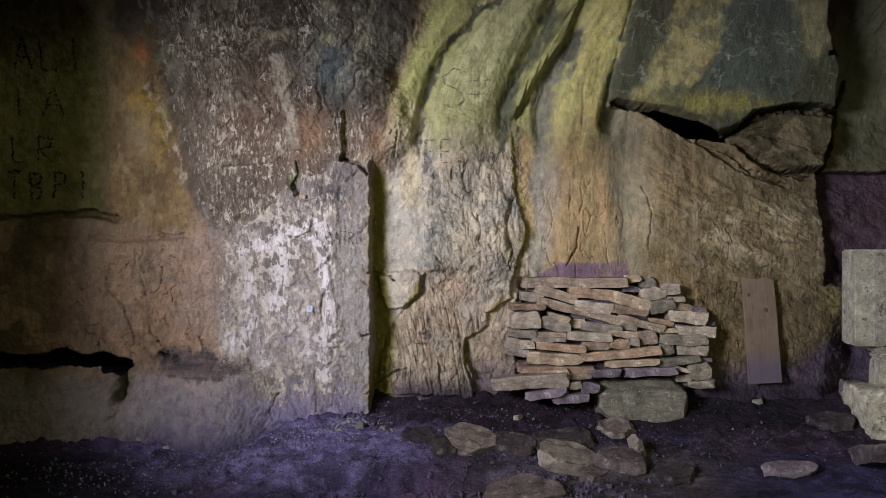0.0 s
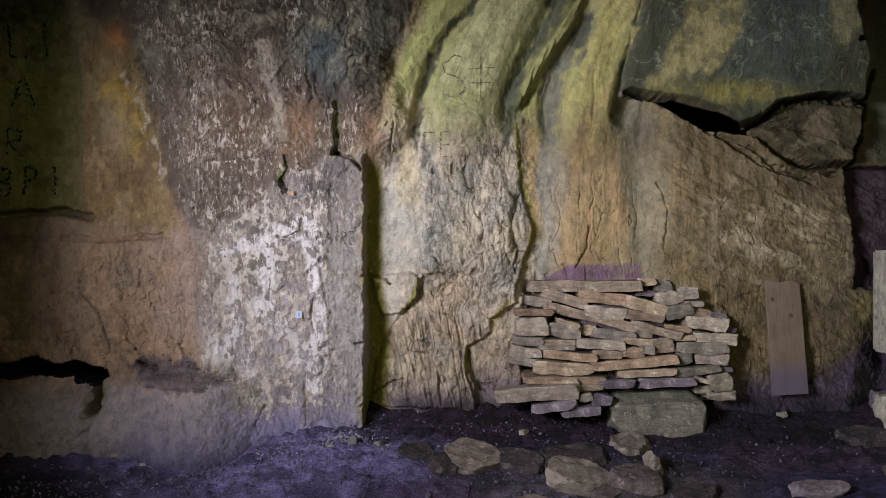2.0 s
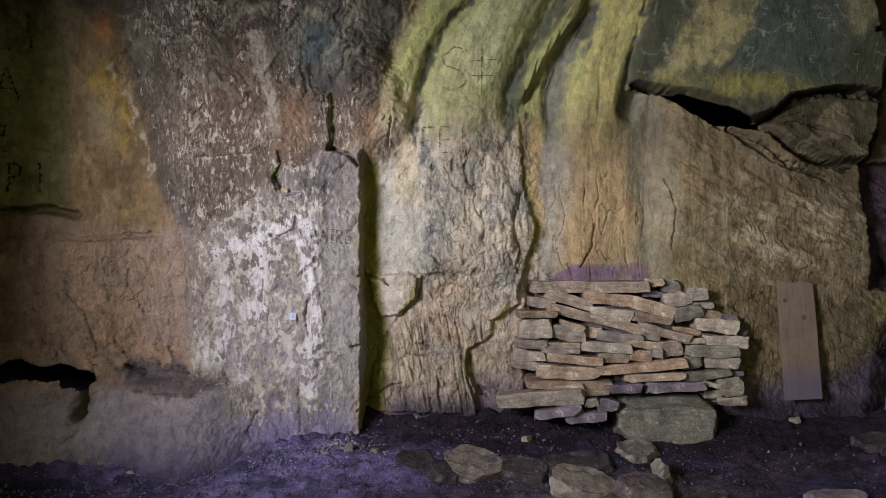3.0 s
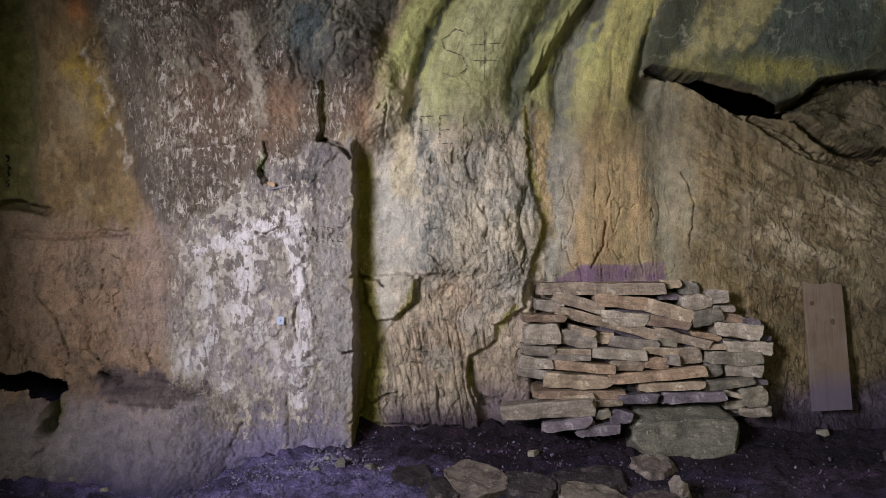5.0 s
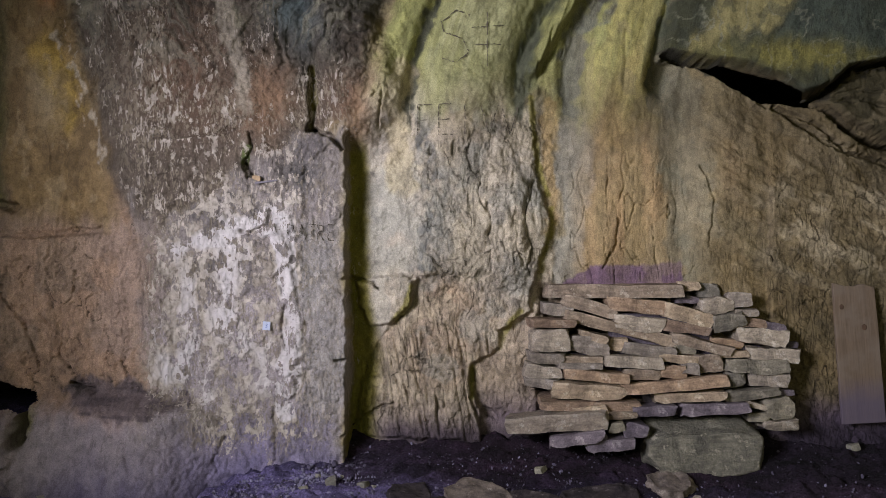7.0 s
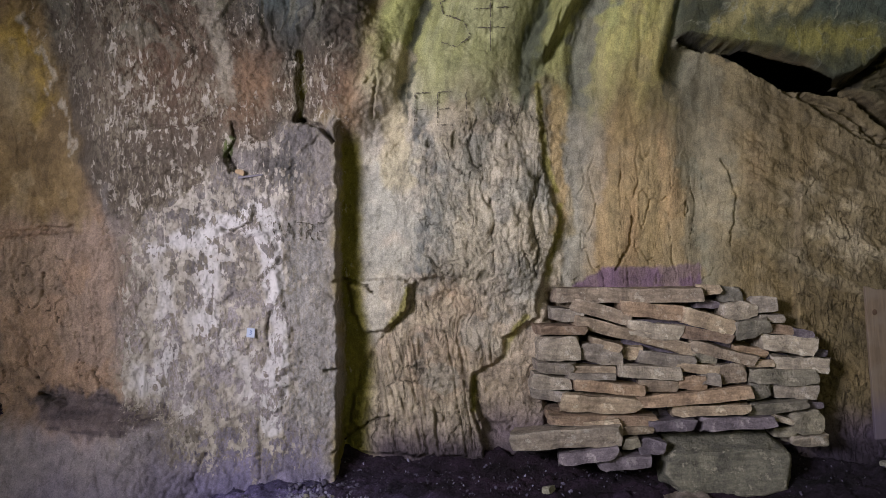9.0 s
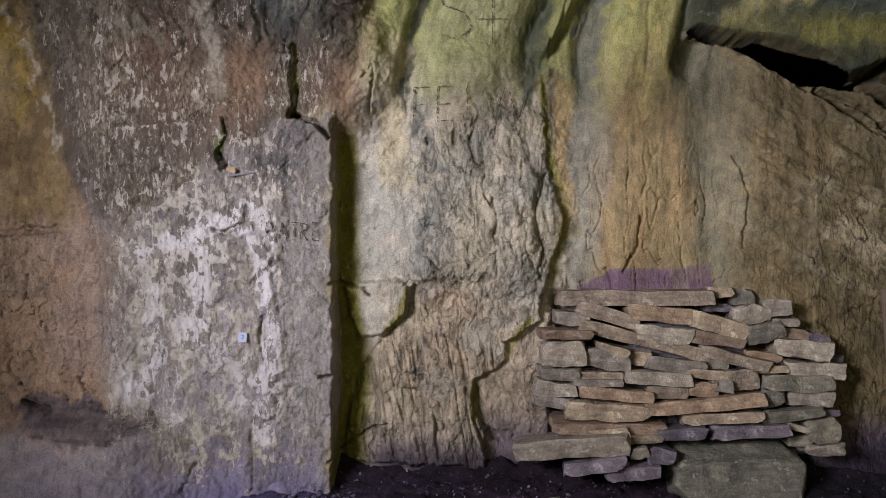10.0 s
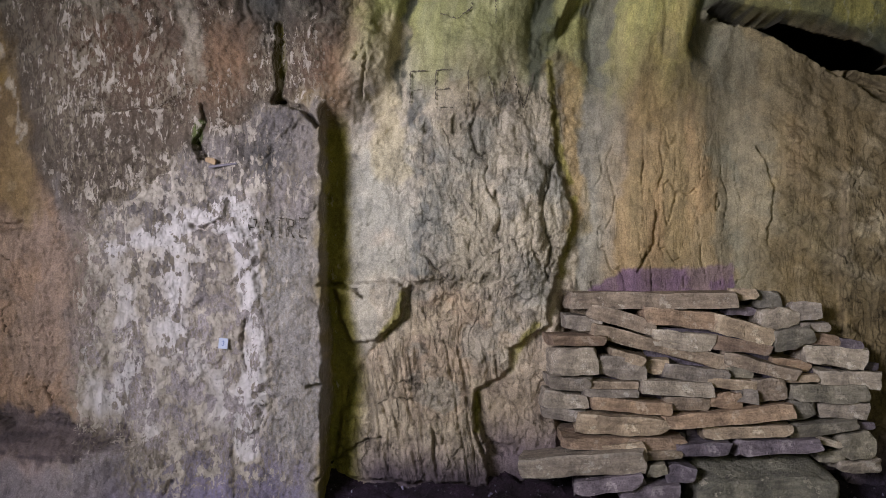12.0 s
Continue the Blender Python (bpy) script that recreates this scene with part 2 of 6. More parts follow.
def grid_object(name, x, y, z, material, pigment=None, traits=None, smooth=True, hole=None):
    """A sheet over the arrays x, y, z of one shape."""
    rows, cols = x.shape
    co = np.stack([x, y, z], -1).reshape(-1, 3).astype(np.float32)
    k = np.arange(rows * cols).reshape(rows, cols)
    q = np.stack([k[:-1, :-1], k[:-1, 1:], k[1:, 1:], k[1:, :-1]], -1).reshape(-1)
    if hole is not None:
        q = q.reshape(-1, 4)[~(hole[:-1, :-1] | hole[1:, 1:]).reshape(-1)].reshape(-1)
    data = bpy.data.meshes.new(name)
    data.vertices.add(len(co))
    data.vertices.foreach_set("co", co.ravel())
    data.loops.add(len(q))
    data.loops.foreach_set("vertex_index", q.astype(np.int32))
    n = len(q) // 4
    data.polygons.add(n)
    data.polygons.foreach_set("loop_start", np.arange(0, 4 * n, 4, dtype=np.int32))
    data.polygons.foreach_set("use_smooth", np.full(n, smooth))
    data.update(calc_edges=True)
    for key, value in (("pigment", pigment), ("traits", traits)):
        if value is not None:
            a = data.attributes.new(key, "FLOAT_COLOR", "POINT")
            rgba = np.ones((rows * cols, 4), np.float32)
            rgba[:, :3] = value.reshape(-1, 3)
            a.data.foreach_set("color", rgba.ravel())
    data.materials.append(material)
    return new(name, data)


# ---- the rock face: relief towards the camera (d) and pigment over x and z ----
PITCH = 0.0052
gx, gz_ = np.arange(-3.4, 3.4, PITCH), np.arange(-0.70, 2.9, PITCH)
WX, WZ = np.meshgrid(gx, gz_)
# ragged outlines: the shapes are drawn in a slightly shaken plane
SX = WX + 0.045 * (fbm(WX * 5, WZ * 5, 1) - 0.5) + 0.016 * (fbm(WX * 26, WZ * 26, 2) - 0.5) + 0.012 * (fbm(WX * 75, WZ * 75, 5, 2) - 0.5)
SZ = WZ + 0.045 * (fbm(WX * 5, WZ * 5, 3) - 0.5) + 0.016 * (fbm(WX * 26, WZ * 26, 4) - 0.5) + 0.012 * (fbm(WX * 75, WZ * 75, 6, 2) - 0.5)


def dist_line(pts, x=None, z=None):
    x, z = (SX if x is None else x), (SZ if z is None else z)
    best = np.full(x.shape, 9.0)
    for (x0, z0), (x1, z1) in zip(pts, pts[1:]):
        ux, uz = x1 - x0, z1 - z0
        t = np.clip(((x - x0) * ux + (z - z0) * uz) / (ux * ux + uz * uz + 1e-9), 0, 1)
        best = np.minimum(best, np.hypot(x - x0 - t * ux, z - z0 - t * uz))
    return best


def inside(pts, soft=0.02):
    """1 inside the outline, 0 outside, with an edge of width soft."""
    odd = np.zeros(SX.shape, bool)
    for (x0, z0), (x1, z1) in zip(pts, pts[1:] + pts[:1]):
        if z0 != z1:
            odd ^= ((z0 > SZ) != (z1 > SZ)) & (SX < (x1 - x0) * (SZ - z0) / (z1 - z0) + x0)
    far = dist_line(pts + pts[:1])
    return step(-soft, soft, np.where(odd, far, -far))


def blob(x, z, rx, rz, power=1.0):
    return np.exp(-(((SX - x) / rx) ** 2 + ((SZ - z) / rz) ** 2) ** power)


def stroke(pts, width, soft):
    thin = 0.25 + 1.5 * vnoise(WX * 21, WZ * 21, 8)
    return 1 - step(width * thin, width * thin + soft, dist_line(pts))


def swell(pts, width, soft):
    """A long soft ridge or trough with an even width."""
    x, z = WX + 0.05 * (fbm(WX * 2.5, WZ * 2.5, 4) - 0.5), WZ + 0.05 * (fbm(WX * 2.5, WZ * 2.5, 3) - 0.5)
    return 1 - step(width, width + soft, dist_line(pts, x, z) + 0.012 * (fbm(WX * 14, WZ * 6, 2) - 0.5))


d = 0.10 * (fbm(WX * 0.9, WZ * 0.9, 11) - 0.5) + 0.05 * (fbm(WX * 3, WZ * 3, 12) - 0.5)
# the upper face leans over
d += 0.16 * step(1.709, 2.563, WZ) ** 1.5 + 0.3 * step(2.45, 3.25, WZ) ** 2
# buttress of plastered rock
def crumple(fx, fz, seed, levels=9):
    """Broken rock: crumpled folds with small ledges."""
    n = fbm(WX * fx + 0.5 * fbm(WX * 3, WZ * 3, seed + 7), WZ * fz, seed, 5, 0.55)
    k = n * levels
    ledge = (np.floor(k) + step(0.55, 0.8, k - np.floor(k))) / levels
    return ledge + 0.35 * (2 * np.abs(fbm(WX * fx * 1.6, WZ * fz * 1.6, seed + 3, 4, 0.55) - 0.5))


rise = np.maximum(0, WZ - 1.523)
FLOW = WX - 0.08 * rise - 0.29 * rise ** 3
top = 1 - step(1.404, 1.516, SZ)
sharp = 1 - step(-0.467 - 0.010, -0.467 + 0.010, WX + 0.034 * (fbm(WX * 0.1, WZ * 16, 90) - 0.5))
but = step(-1.835, -1.426, SX) * lerp(1 - step(-0.832, -0.089, SX), sharp, top)
d += 0.155 * but
d += 0.07 * but * (1 - step(-0.260, 0.186, SZ))
# recess beside it, lit only at its far side
rec = step(-0.467, -0.464 + 0.01, SX) * (1 - step(-0.431, -0.256, SX)) * (1 - step(1.412, 1.560, SZ))
d -= 0.045 * rec
d -= 0.07 * step(-0.467, -0.464 + 0.01, SX) * (1 - step(-0.416, -0.182, SX)) * (1 - step(0.483, 0.817, SZ)) * step(-0.148, 0.000, SZ)
d -= 0.07 * stroke([(-0.650, 1.802), (-0.631, 1.634), (-0.639, 1.516)], 0.007, 0.015)
d -= 0.12 * stroke([(-0.654, 1.508), (-0.624, 1.504)], 0.007, 0.011)
d -= 0.08 * stroke([(-0.617, 1.501), (-0.535, 1.464), (-0.490, 1.404)], 0.004, 0.011)
# shoulder over the recess
d += 0.10 * inside([(-0.591, 2.117), (-0.349, 2.117), (-0.238, 1.709), (-0.349, 1.449), (-0.535, 1.504), (-0.591, 1.709)], 0.09)
# middle face, dropping in steps to the right
right_of = [(0.504, 2.050), (0.448, 1.710), (0.464, 1.460), (0.486, 1.233), (0.532, 1.074), (0.527, 0.984), (0.491, 0.848), (0.470, 0.734), (0.441, 0.677), (0.445, 0.598), (0.368, 0.541), (0.291, 0.496), (0.289, 0.417), (0.232, 0.371), (0.146, 0.326), (0.141, 0.190), (0.205, 0.110), (0.205, -0.037), (1.638, -0.037), (1.638, 2.050)]
mid = step(-0.312, -0.052, SX) * (1 - inside(right_of, 0.011)) * (1 - step(1.560, 1.931, SZ))
d += lerp(0.058, 0.022, step(0.95, 1.30, SZ)) * mid
bulge = inside([(-0.097, 1.778), (0.470, 1.778), (0.448, 1.460), (0.482, 1.211), (0.504, 1.006), (0.470, 0.825), (0.278, 0.752), (0.028, 0.784), (-0.097, 0.768), (-0.126, 1.006), (-0.108, 1.460)], 0.11)
d += 0.040 * bulge * (0.6 + 0.8 * vnoise(WX * 5, WZ * 3, 40)) + 0.075 * blob(0.20, 1.12, 0.26, 0.40)
low = inside([(-0.126, 0.768), (-0.149, 0.643), (-0.290, 0.503), (-0.403, 0.326), (-0.426, -0.037), (0.200, -0.037), (0.146, 0.167), (0.146, 0.321), (0.289, 0.412), (0.289, 0.489), (0.391, 0.734), (0.255, 0.764), (0.051, 0.780)], 0.009)
d -= (1 - 0.8 * step(-0.10, 0.03, SX)) * 0.036 * low * step(0.10, 0.66, SZ) + 0.008 * low * step(0.40, 0.74, SZ) * step(0.35, 0.6, fbm(WX * 5, WZ * 3, 28))
d += 0.05 * inside([(-0.426, 0.768), (-0.199, 0.784), (-0.149, 0.752), (-0.149, 0.643), (-0.267, 0.541), (-0.369, 0.526), (-0.421, 0.621)], 0.010)
d += 0.035 * inside([(-0.408, 0.247), (-0.176, 0.326), (0.146, 0.321), (0.155, 0.167), (0.200, 0.099), (0.200, -0.037), (-0.426, -0.037)], 0.014)
d += 0.05 * inside([(0.169, 0.299), (0.289, 0.371), (0.414, 0.462), (0.470, 0.643), (0.527, 0.643), (0.527, 0.326), (0.391, 0.190), (0.346, 0.099), (0.209, 0.122)], 0.03)
# ridges and creases that run down the bulge
mid_area = inside([(-0.097, 1.426), (0.232, 1.573), (0.470, 1.528), (0.500, 1.233), (0.516, 0.961), (0.470, 0.757), (0.255, 0.757), (-0.097, 0.768)], 0.05)
lean = WX + 0.12 * (WZ - 1.1) + 0.10 * (fbm(WX * 2.6, WZ * 2.6, 31, 3) - 0.5)
n_a, n_b = fbm(lean * 6.0, WZ * 2.3, 32, 4), fbm(lean * 14, WZ * 6.5, 33, 4)
d += mid_area * (0.085 * np.abs(n_a - 0.5) ** 0.8 + 0.030 * np.abs(n_b - 0.5) ** 0.8 - 0.010)
d -= mid_area * (0.016 * (1 - step(0.0, 0.020, np.abs(n_a - 0.5))) + 0.008 * (1 - step(0.0, 0.022, np.abs(n_b - 0.5))))
d += 0.5 * (mid_area + 0.7 * low) * 0.030 * (crumple(19, 11, 133) - 0.6)
belt_n = fbm(WX * 9 + 0.8 * fbm(WX * 4, WZ * 4, 1), WZ * 8, 41, 5, 0.6)
d += 0.075 * (np.abs(belt_n - 0.5) - 0.1) * np.exp(-((SZ - 0.70) / 0.13) ** 2) * step(-0.20, -0.10, SX) * (1 - step(0.45, 0.60, SX))
d += low * (0.055 * (fbm(lean * 7, WZ * 5, 38, 4) - 0.5) + 0.020 * (crumple(11, 8, 39) - 0.6))
# chisel marks on the foot of the wall
rake = WX + 0.16 * WZ + 0.022 * (fbm(WX * 6, WZ * 6, 30) - 0.5)
chis = np.abs(fbm(rake * 26, WZ * 2.6, 34, 2) - 0.5)
marks = inside([(-0.267, 0.462), (-0.040, 0.553), (0.278, 0.462), (0.289, 0.405), (0.146, 0.321), (0.205, 0.099), (0.205, -0.014), (-0.403, -0.014), (-0.408, 0.247)], 0.03)
d -= 0.020 * (1 - step(0.0, 0.075, chis)) * marks * step(0.30, 0.50, fbm(WX * 7, WZ * 4, 29, 3))
side_rock = inside([(0.155, 0.315), (0.289, 0.389), (0.312, 0.489), (0.459, 0.575), (0.527, 0.780), (0.640, 0.780), (0.640, 0.054), (0.232, 0.031), (0.164, 0.167)], 0.04)
d += side_rock * (0.07 * (np.abs(fbm(WX * 6, WZ * 4, 75, 4) - 0.5) - 0.12) + 0.03 * (crumple(9, 8, 79) - 0.6))
# shelf of dark earthy rock beside the heap
d += 0.07 * inside([(0.357, 0.099), (0.380, 0.201), (0.470, 0.224), (0.527, 0.122), (0.527, -0.014), (0.346, -0.014)], 0.03)
# right-hand face: smooth, with fine runs above the stones and slanting scales beyond
rw = step(0.542, 0.654, SX) * (1 - step(1.694, 2.028, SX))
wr2 = np.abs(fbm(WX * 17 + 0.8 * fbm(WX * 5, WZ * 5, 35), WZ * 3.4, 36, 2) - 0.5)
d += 0.030 * rw * (fbm(WX * 4, WZ * 2.2, 137, 3) - 0.5) + 0.005 * rw * (crumple(14, 5, 138) - 0.6)
d -= 0.014 * (1 - step(0.0, 0.020, wr2)) * rw * step(0.632, 0.780, SZ) * (1 - step(1.20, 1.50, SZ)) * (1 - step(1.20, 1.34, SX))
d += 0.05 * blob(1.471, 1.077, 0.223, 0.706) + 0.04 * blob(0.839, 1.449, 0.149, 0.743) - 0.03 * blob(1.211, 1.337, 0.082, 0.743)
over_soft = step(1.099, 1.174, SX) * step(1.634, 1.894, SZ)
fall, across = 0.86 * WX - 0.50 * WZ, 0.50 * WX + 0.86 * WZ
scal = fbm(fall * 6 + 0.6 * fbm(WX * 5, WZ * 5, 40), across * 15, 37, 4)
right = step(1.18, 1.42, SX) * (1 - over_soft)
wr3 = np.abs(fbm(fall * 5 + 1.2 * fbm(WX * 4, WZ * 4, 10, 3), across * 9, 9, 3) - 0.5)
d -= 0.012 * (1 - step(0.0, 0.016, wr3)) * right * step(0.40, 0.55, fbm(WX * 2.5, WZ * 2.5, 8, 3)) * step(0.45, 0.7, SZ)
runs_w = fbm(WX * 6, WZ * 1.6, 7, 4)
d += 0.045 * (np.abs(runs_w - 0.5) - 0.12) * rw
k_s = scal * 11
d += right * (0.030 * (fbm(fall * 3, across * 6, 139, 3) - 0.5) + 0.0055 * (np.floor(k_s) + step(0.6, 0.95, k_s - np.floor(k_s))) + 0.008 * (crumple(13, 12, 191) - 0.6))
# gap below the hanging rock, drawn with a calmer outline
HX, HZ = SX, SZ
SX = WX + 0.05 * (fbm(WX * 5, WZ * 5, 1) - 0.5) + 0.014 * (fbm(WX * 19, WZ * 19, 2, 2) - 0.5)
SZ = WZ + 0.05 * (fbm(WX * 5, WZ * 5, 3) - 0.5) + 0.014 * (fbm(WX * 19, WZ * 19, 4, 2) - 0.5)
gap = [(1.090, 1.863), (1.217, 1.841), (1.362, 1.827), (1.488, 1.805), (1.651, 1.754), (1.767, 1.667), (1.905, 1.718), (1.984, 1.798), (2.231, 1.841), (2.412, 1.841), (2.535, 1.805)]
over = inside([*gap, (2.549, 2.087), (2.455, 2.341), (2.430, 2.956), (1.217, 2.956), (1.246, 2.522), (1.144, 2.160)], 0.028)
d += over * (0.16 + 0.12 * blob(1.805, 2.043, 0.631, 0.297))
slot = inside([(1.271, 1.827), (1.362, 1.809), (1.488, 1.776), (1.597, 1.751), (1.687, 1.711), (1.767, 1.660), (1.868, 1.660), (1.854, 1.617), (1.687, 1.638), (1.543, 1.656), (1.434, 1.718)], 0.010)
lip = inside([(1.325, 1.812), (1.488, 1.780), (1.651, 1.733), (1.767, 1.664), (1.832, 1.642), (1.687, 1.638), (1.506, 1.675)], 0.020)
lip = (lip > 0.12) & (over > 0.03) & (over < 0.96)
SX, SZ = HX, HZ
# the open edges of the hanging rock
for line, wide, deep in (
    ([(1.104, 1.875), (1.196, 1.846), (1.342, 1.824)], 0.008, 0.16),
    ([(1.837, 1.670), (1.936, 1.728), (2.017, 1.809), (2.259, 1.849), (2.443, 1.849), (2.560, 1.809)], 0.006, 0.2),
    ([(2.450, 2.616), (2.472, 2.396), (2.538, 2.315), (2.582, 2.212), (2.575, 2.029), (2.597, 1.864)], 0.006, 0.25),
    ([(2.597, 1.864), (2.567, 1.699), (2.545, 1.552), (2.487, 1.442)], 0.013, 0.3),
    ([(2.663, 2.022), (2.626, 1.901), (2.582, 1.809)], 0.006, 0.2), ([(2.461, 2.157), (2.575, 2.205)], 0.005, 0.12),
):
    d -= deep * stroke(line, wide, 0.012)
# splits that run on from the gap
for line, wide, deep in (
    ([(1.841, 1.647), (1.966, 1.567), (2.076, 1.479), (2.204, 1.420), (2.406, 1.398)], 0.010, 0.12),
    ([(1.581, 1.662), (1.709, 1.596), (1.892, 1.479), (2.057, 1.424)], 0.004, 0.04), ([(1.672, 1.625), (1.856, 1.545), (2.039, 1.405), (2.259, 1.332)], 0.004, 0.05),
    ([(1.746, 1.559), (1.929, 1.442), (2.112, 1.369)], 0.003, 0.03), ([(1.856, 1.662), (2.039, 1.706), (2.259, 1.692)], 0.002, 0.02),
    ([(1.863, 1.651), (2.076, 1.662), (2.369, 1.581)], 0.002, 0.02), ([(1.870, 1.662), (2.002, 1.750), (2.149, 1.791)], 0.002, 0.02),
):
    d -= deep * stroke(line, wide, 0.012)
wedge = inside([(1.878, 1.655), (2.024, 1.794), (2.259, 1.838), (2.553, 1.794), (2.487, 1.457), (2.259, 1.435)], 0.025)
d += 0.06 * wedge + 0.012 * wedge * (crumple(5, 16, 77) - 0.6)
d -= 0.10 * step(1.879, 2.362, SX) * step(1.003, 1.449, SZ) * (1 - over) * (1 - wedge)
# squared niche behind the carved pillar
d -= 0.12 * inside([(2.470, 1.426), (3.402, 1.449), (3.402, 0.684), (2.492, 0.684)], 0.012)
d -= 0.20 * inside([(2.622, 0.390), (3.105, 0.483), (3.105, -0.185), (2.566, -0.111)], 0.14)
# left: arched panel, ledges, shelf, plinth
pan = inside([(-3.246, 3.046), (-2.466, 2.786), (-2.355, 2.526), (-2.273, 2.340), (-2.221, 2.006), (-2.236, 1.159), (-3.246, 1.159)], 0.07)
d -= 0.10 * pan
d += 0.06 * blob(-2.002, 1.672, 0.167, 0.334) + 0.04 * blob(-1.965, 2.006, 0.067, 0.067)
d -= 0.16 * stroke([(-3.246, 1.122), (-2.689, 1.137), (-2.355, 1.159), (-2.150, 1.122)], 0.011, 0.019) * (1 - step(-2.355, -2.076, SX) * 0.8)
d -= 0.03 * stroke([(-2.689, 0.988), (-2.169, 0.981), (-1.705, 1.010)], 0.007, 0.015)
d += 0.05 * (1 - step(0.966, 1.022, SZ)) * (1 - step(-1.686, -1.463, SX))
left_gap = inside([(-3.307, 0.307), (-2.795, 0.226), (-2.612, 0.248), (-2.458, 0.285), (-2.356, 0.241), (-2.217, 0.248), (-2.114, 0.212), (-2.041, 0.197), (-2.005, 0.160), (-2.063, 0.095), (-2.136, 0.124), (-2.202, 0.109), (-2.239, 0.153), (-2.392, 0.168), (-2.539, 0.146), (-2.722, 0.160), (-3.307, 0.106)], 0.010)
d -= 0.16 * stroke([(-2.056, 0.142), (-2.041, 0.051), (-2.071, -0.022)], 0.012, 0.02)
shelf = (1 - step(0.082, 0.216, SZ)) * (1 - step(-1.426, -0.981, SX)) * step(-2.243, -2.020, SX)
d += 0.16 * shelf + 0.12 * (1 - step(-0.260, 0.186, SZ)) * (1 - step(-1.352, -0.683, SX))
d += 0.15 * inside([(-3.246, 0.130), (-2.689, 0.141), (-2.299, 0.149), (-2.280, 0.082), (-2.102, 0.067), (-2.150, -0.260), (-2.243, -0.594), (-3.246, -0.594)], 0.09)
d += 0.02 * (fbm(WX * 4, WZ * 40, 96, 4) - 0.5) * inside([(-1.939, 0.223), (-1.612, 0.268), (-1.159, 0.164), (-1.686, 0.104)], 0.03)
d -= 0.07 * inside([(-2.117, 0.126), (-1.983, 0.104), (-1.998, 0.030), (-2.072, -0.052)], 0.035)
d -= 0.05 * inside([(-2.592, -0.067), (-2.555, -0.037), (-2.503, -0.119), (-2.540, -0.104)], 0.006)
# cracks and holes in the buttress and the recess
for line, wide, deep in (
    ([(-0.943, 1.486), (-0.932, 1.412), (-0.966, 1.337), (-0.943, 1.263)], 0.002, 0.06),
    ([(-0.962, 1.348), (-0.940, 1.311), (-0.921, 1.274)], 0.007, 0.09),
    ([(-1.415, 1.464), (-1.166, 1.471), (-1.010, 1.501)], 0.004, 0.02),
    ([(-0.479, 0.773), (-0.368, 0.758), (-0.323, 0.717)], 0.007, 0.07),
    ([(-0.475, 0.000), (-0.349, 0.093), (-0.238, 0.149)], 0.004, 0.05),
    ([(-0.535, 0.364), (-0.468, 0.357)], 0.007, 0.06),
    ([(-0.765, 0.632), (-0.780, 0.539), (-0.769, 0.427)], 0.004, 0.03),
    ([(-0.847, 1.096), (-0.862, 1.033), (-0.943, 0.984), (-0.981, 1.003)], 0.007, 0.04),
):
    d -= 0.8 * deep * stroke(line, 0.5 * wide, 0.0065)
# cracks in the brown wall and the plinth
for line, wide, deep in (
    ([(-2.184, 0.669), (-2.087, 0.539), (-2.020, 0.334)], 0.004, 0.035),
    ([(-2.002, 0.594), (-1.916, 0.483), (-1.916, 0.372), (-1.853, 0.316)], 0.004, 0.03),
    ([(-1.835, 0.817), (-1.842, 0.706)], 0.004, 0.03),
    ([(-2.522, 0.483), (-2.466, 0.297), (-2.392, 0.186)], 0.011, 0.06),
    ([(-1.853, 0.242), (-1.798, 0.216), (-1.723, 0.186)], 0.015, 0.10),
    ([(-1.500, -0.037), (-1.482, -0.130)], 0.004, 0.02),
    ([(-1.066, 0.000), (-1.103, -0.111), (-1.081, -0.167)], 0.004, 0.025),
    ([(-0.832, 0.112), (-0.810, -0.111)], 0.004, 0.02),
):
    d -= 0.8 * deep * stroke(line, 0.5 * wide, 0.0065)
# cracks in the middle and right faces
for line, wide, deep in (
    ([(-0.349, 1.672), (-0.305, 1.727), (-0.312, 1.523)], 0.004, 0.03),
    ([(0.141, 0.260), (0.149, 0.149), (0.201, 0.037)], 0.011, 0.05),
    ([(-0.182, 0.743), (-0.145, 0.780), (-0.06, 0.773)], 0.003, 0.02),
    ([(0.802, 0.817), (0.877, 0.929), (0.884, 1.077)], 0.004, 0.02),
    ([(1.341, 0.929), (1.359, 1.152), (1.304, 1.337)], 0.004, 0.02),
    ([(0.468, 0.260), (0.542, 0.186)], 0.019, 0.12),
):
    d -= 0.8 * deep * stroke(line, 0.5 * wide, 0.0065)
# hollow behind the heap
d -= 0.10 * inside([(0.50, 0.70), (1.30, 0.70), (1.66, 0.42), (1.66, 0.05), (0.50, 0.05)], 0.05)
# lime ridge, peeling edge and sunk smooth part of the buttress
d += 0.022 * stroke([(-0.819, 1.002), (-0.754, 0.892), (-0.732, 0.709), (-0.702, 0.545), (-0.732, 0.380), (-0.754, 0.197)], 0.008, 0.035)
d -= 0.012 * inside([(-0.673, 1.441), (-0.483, 1.404), (-0.483, 0.014), (-0.688, 0.014), (-0.651, 0.490)], 0.03)
d += 0.016 * inside([(-0.966, 0.984), (-0.874, 1.046), (-0.746, 1.082), (-0.724, 1.002), (-0.874, 0.973)], 0.010)
peel = fbm(WX * 7, WZ * 6, 16, 4)
d += 0.010 * step(0.50, 0.53, peel) * but * step(0.0, 0.2, SZ)
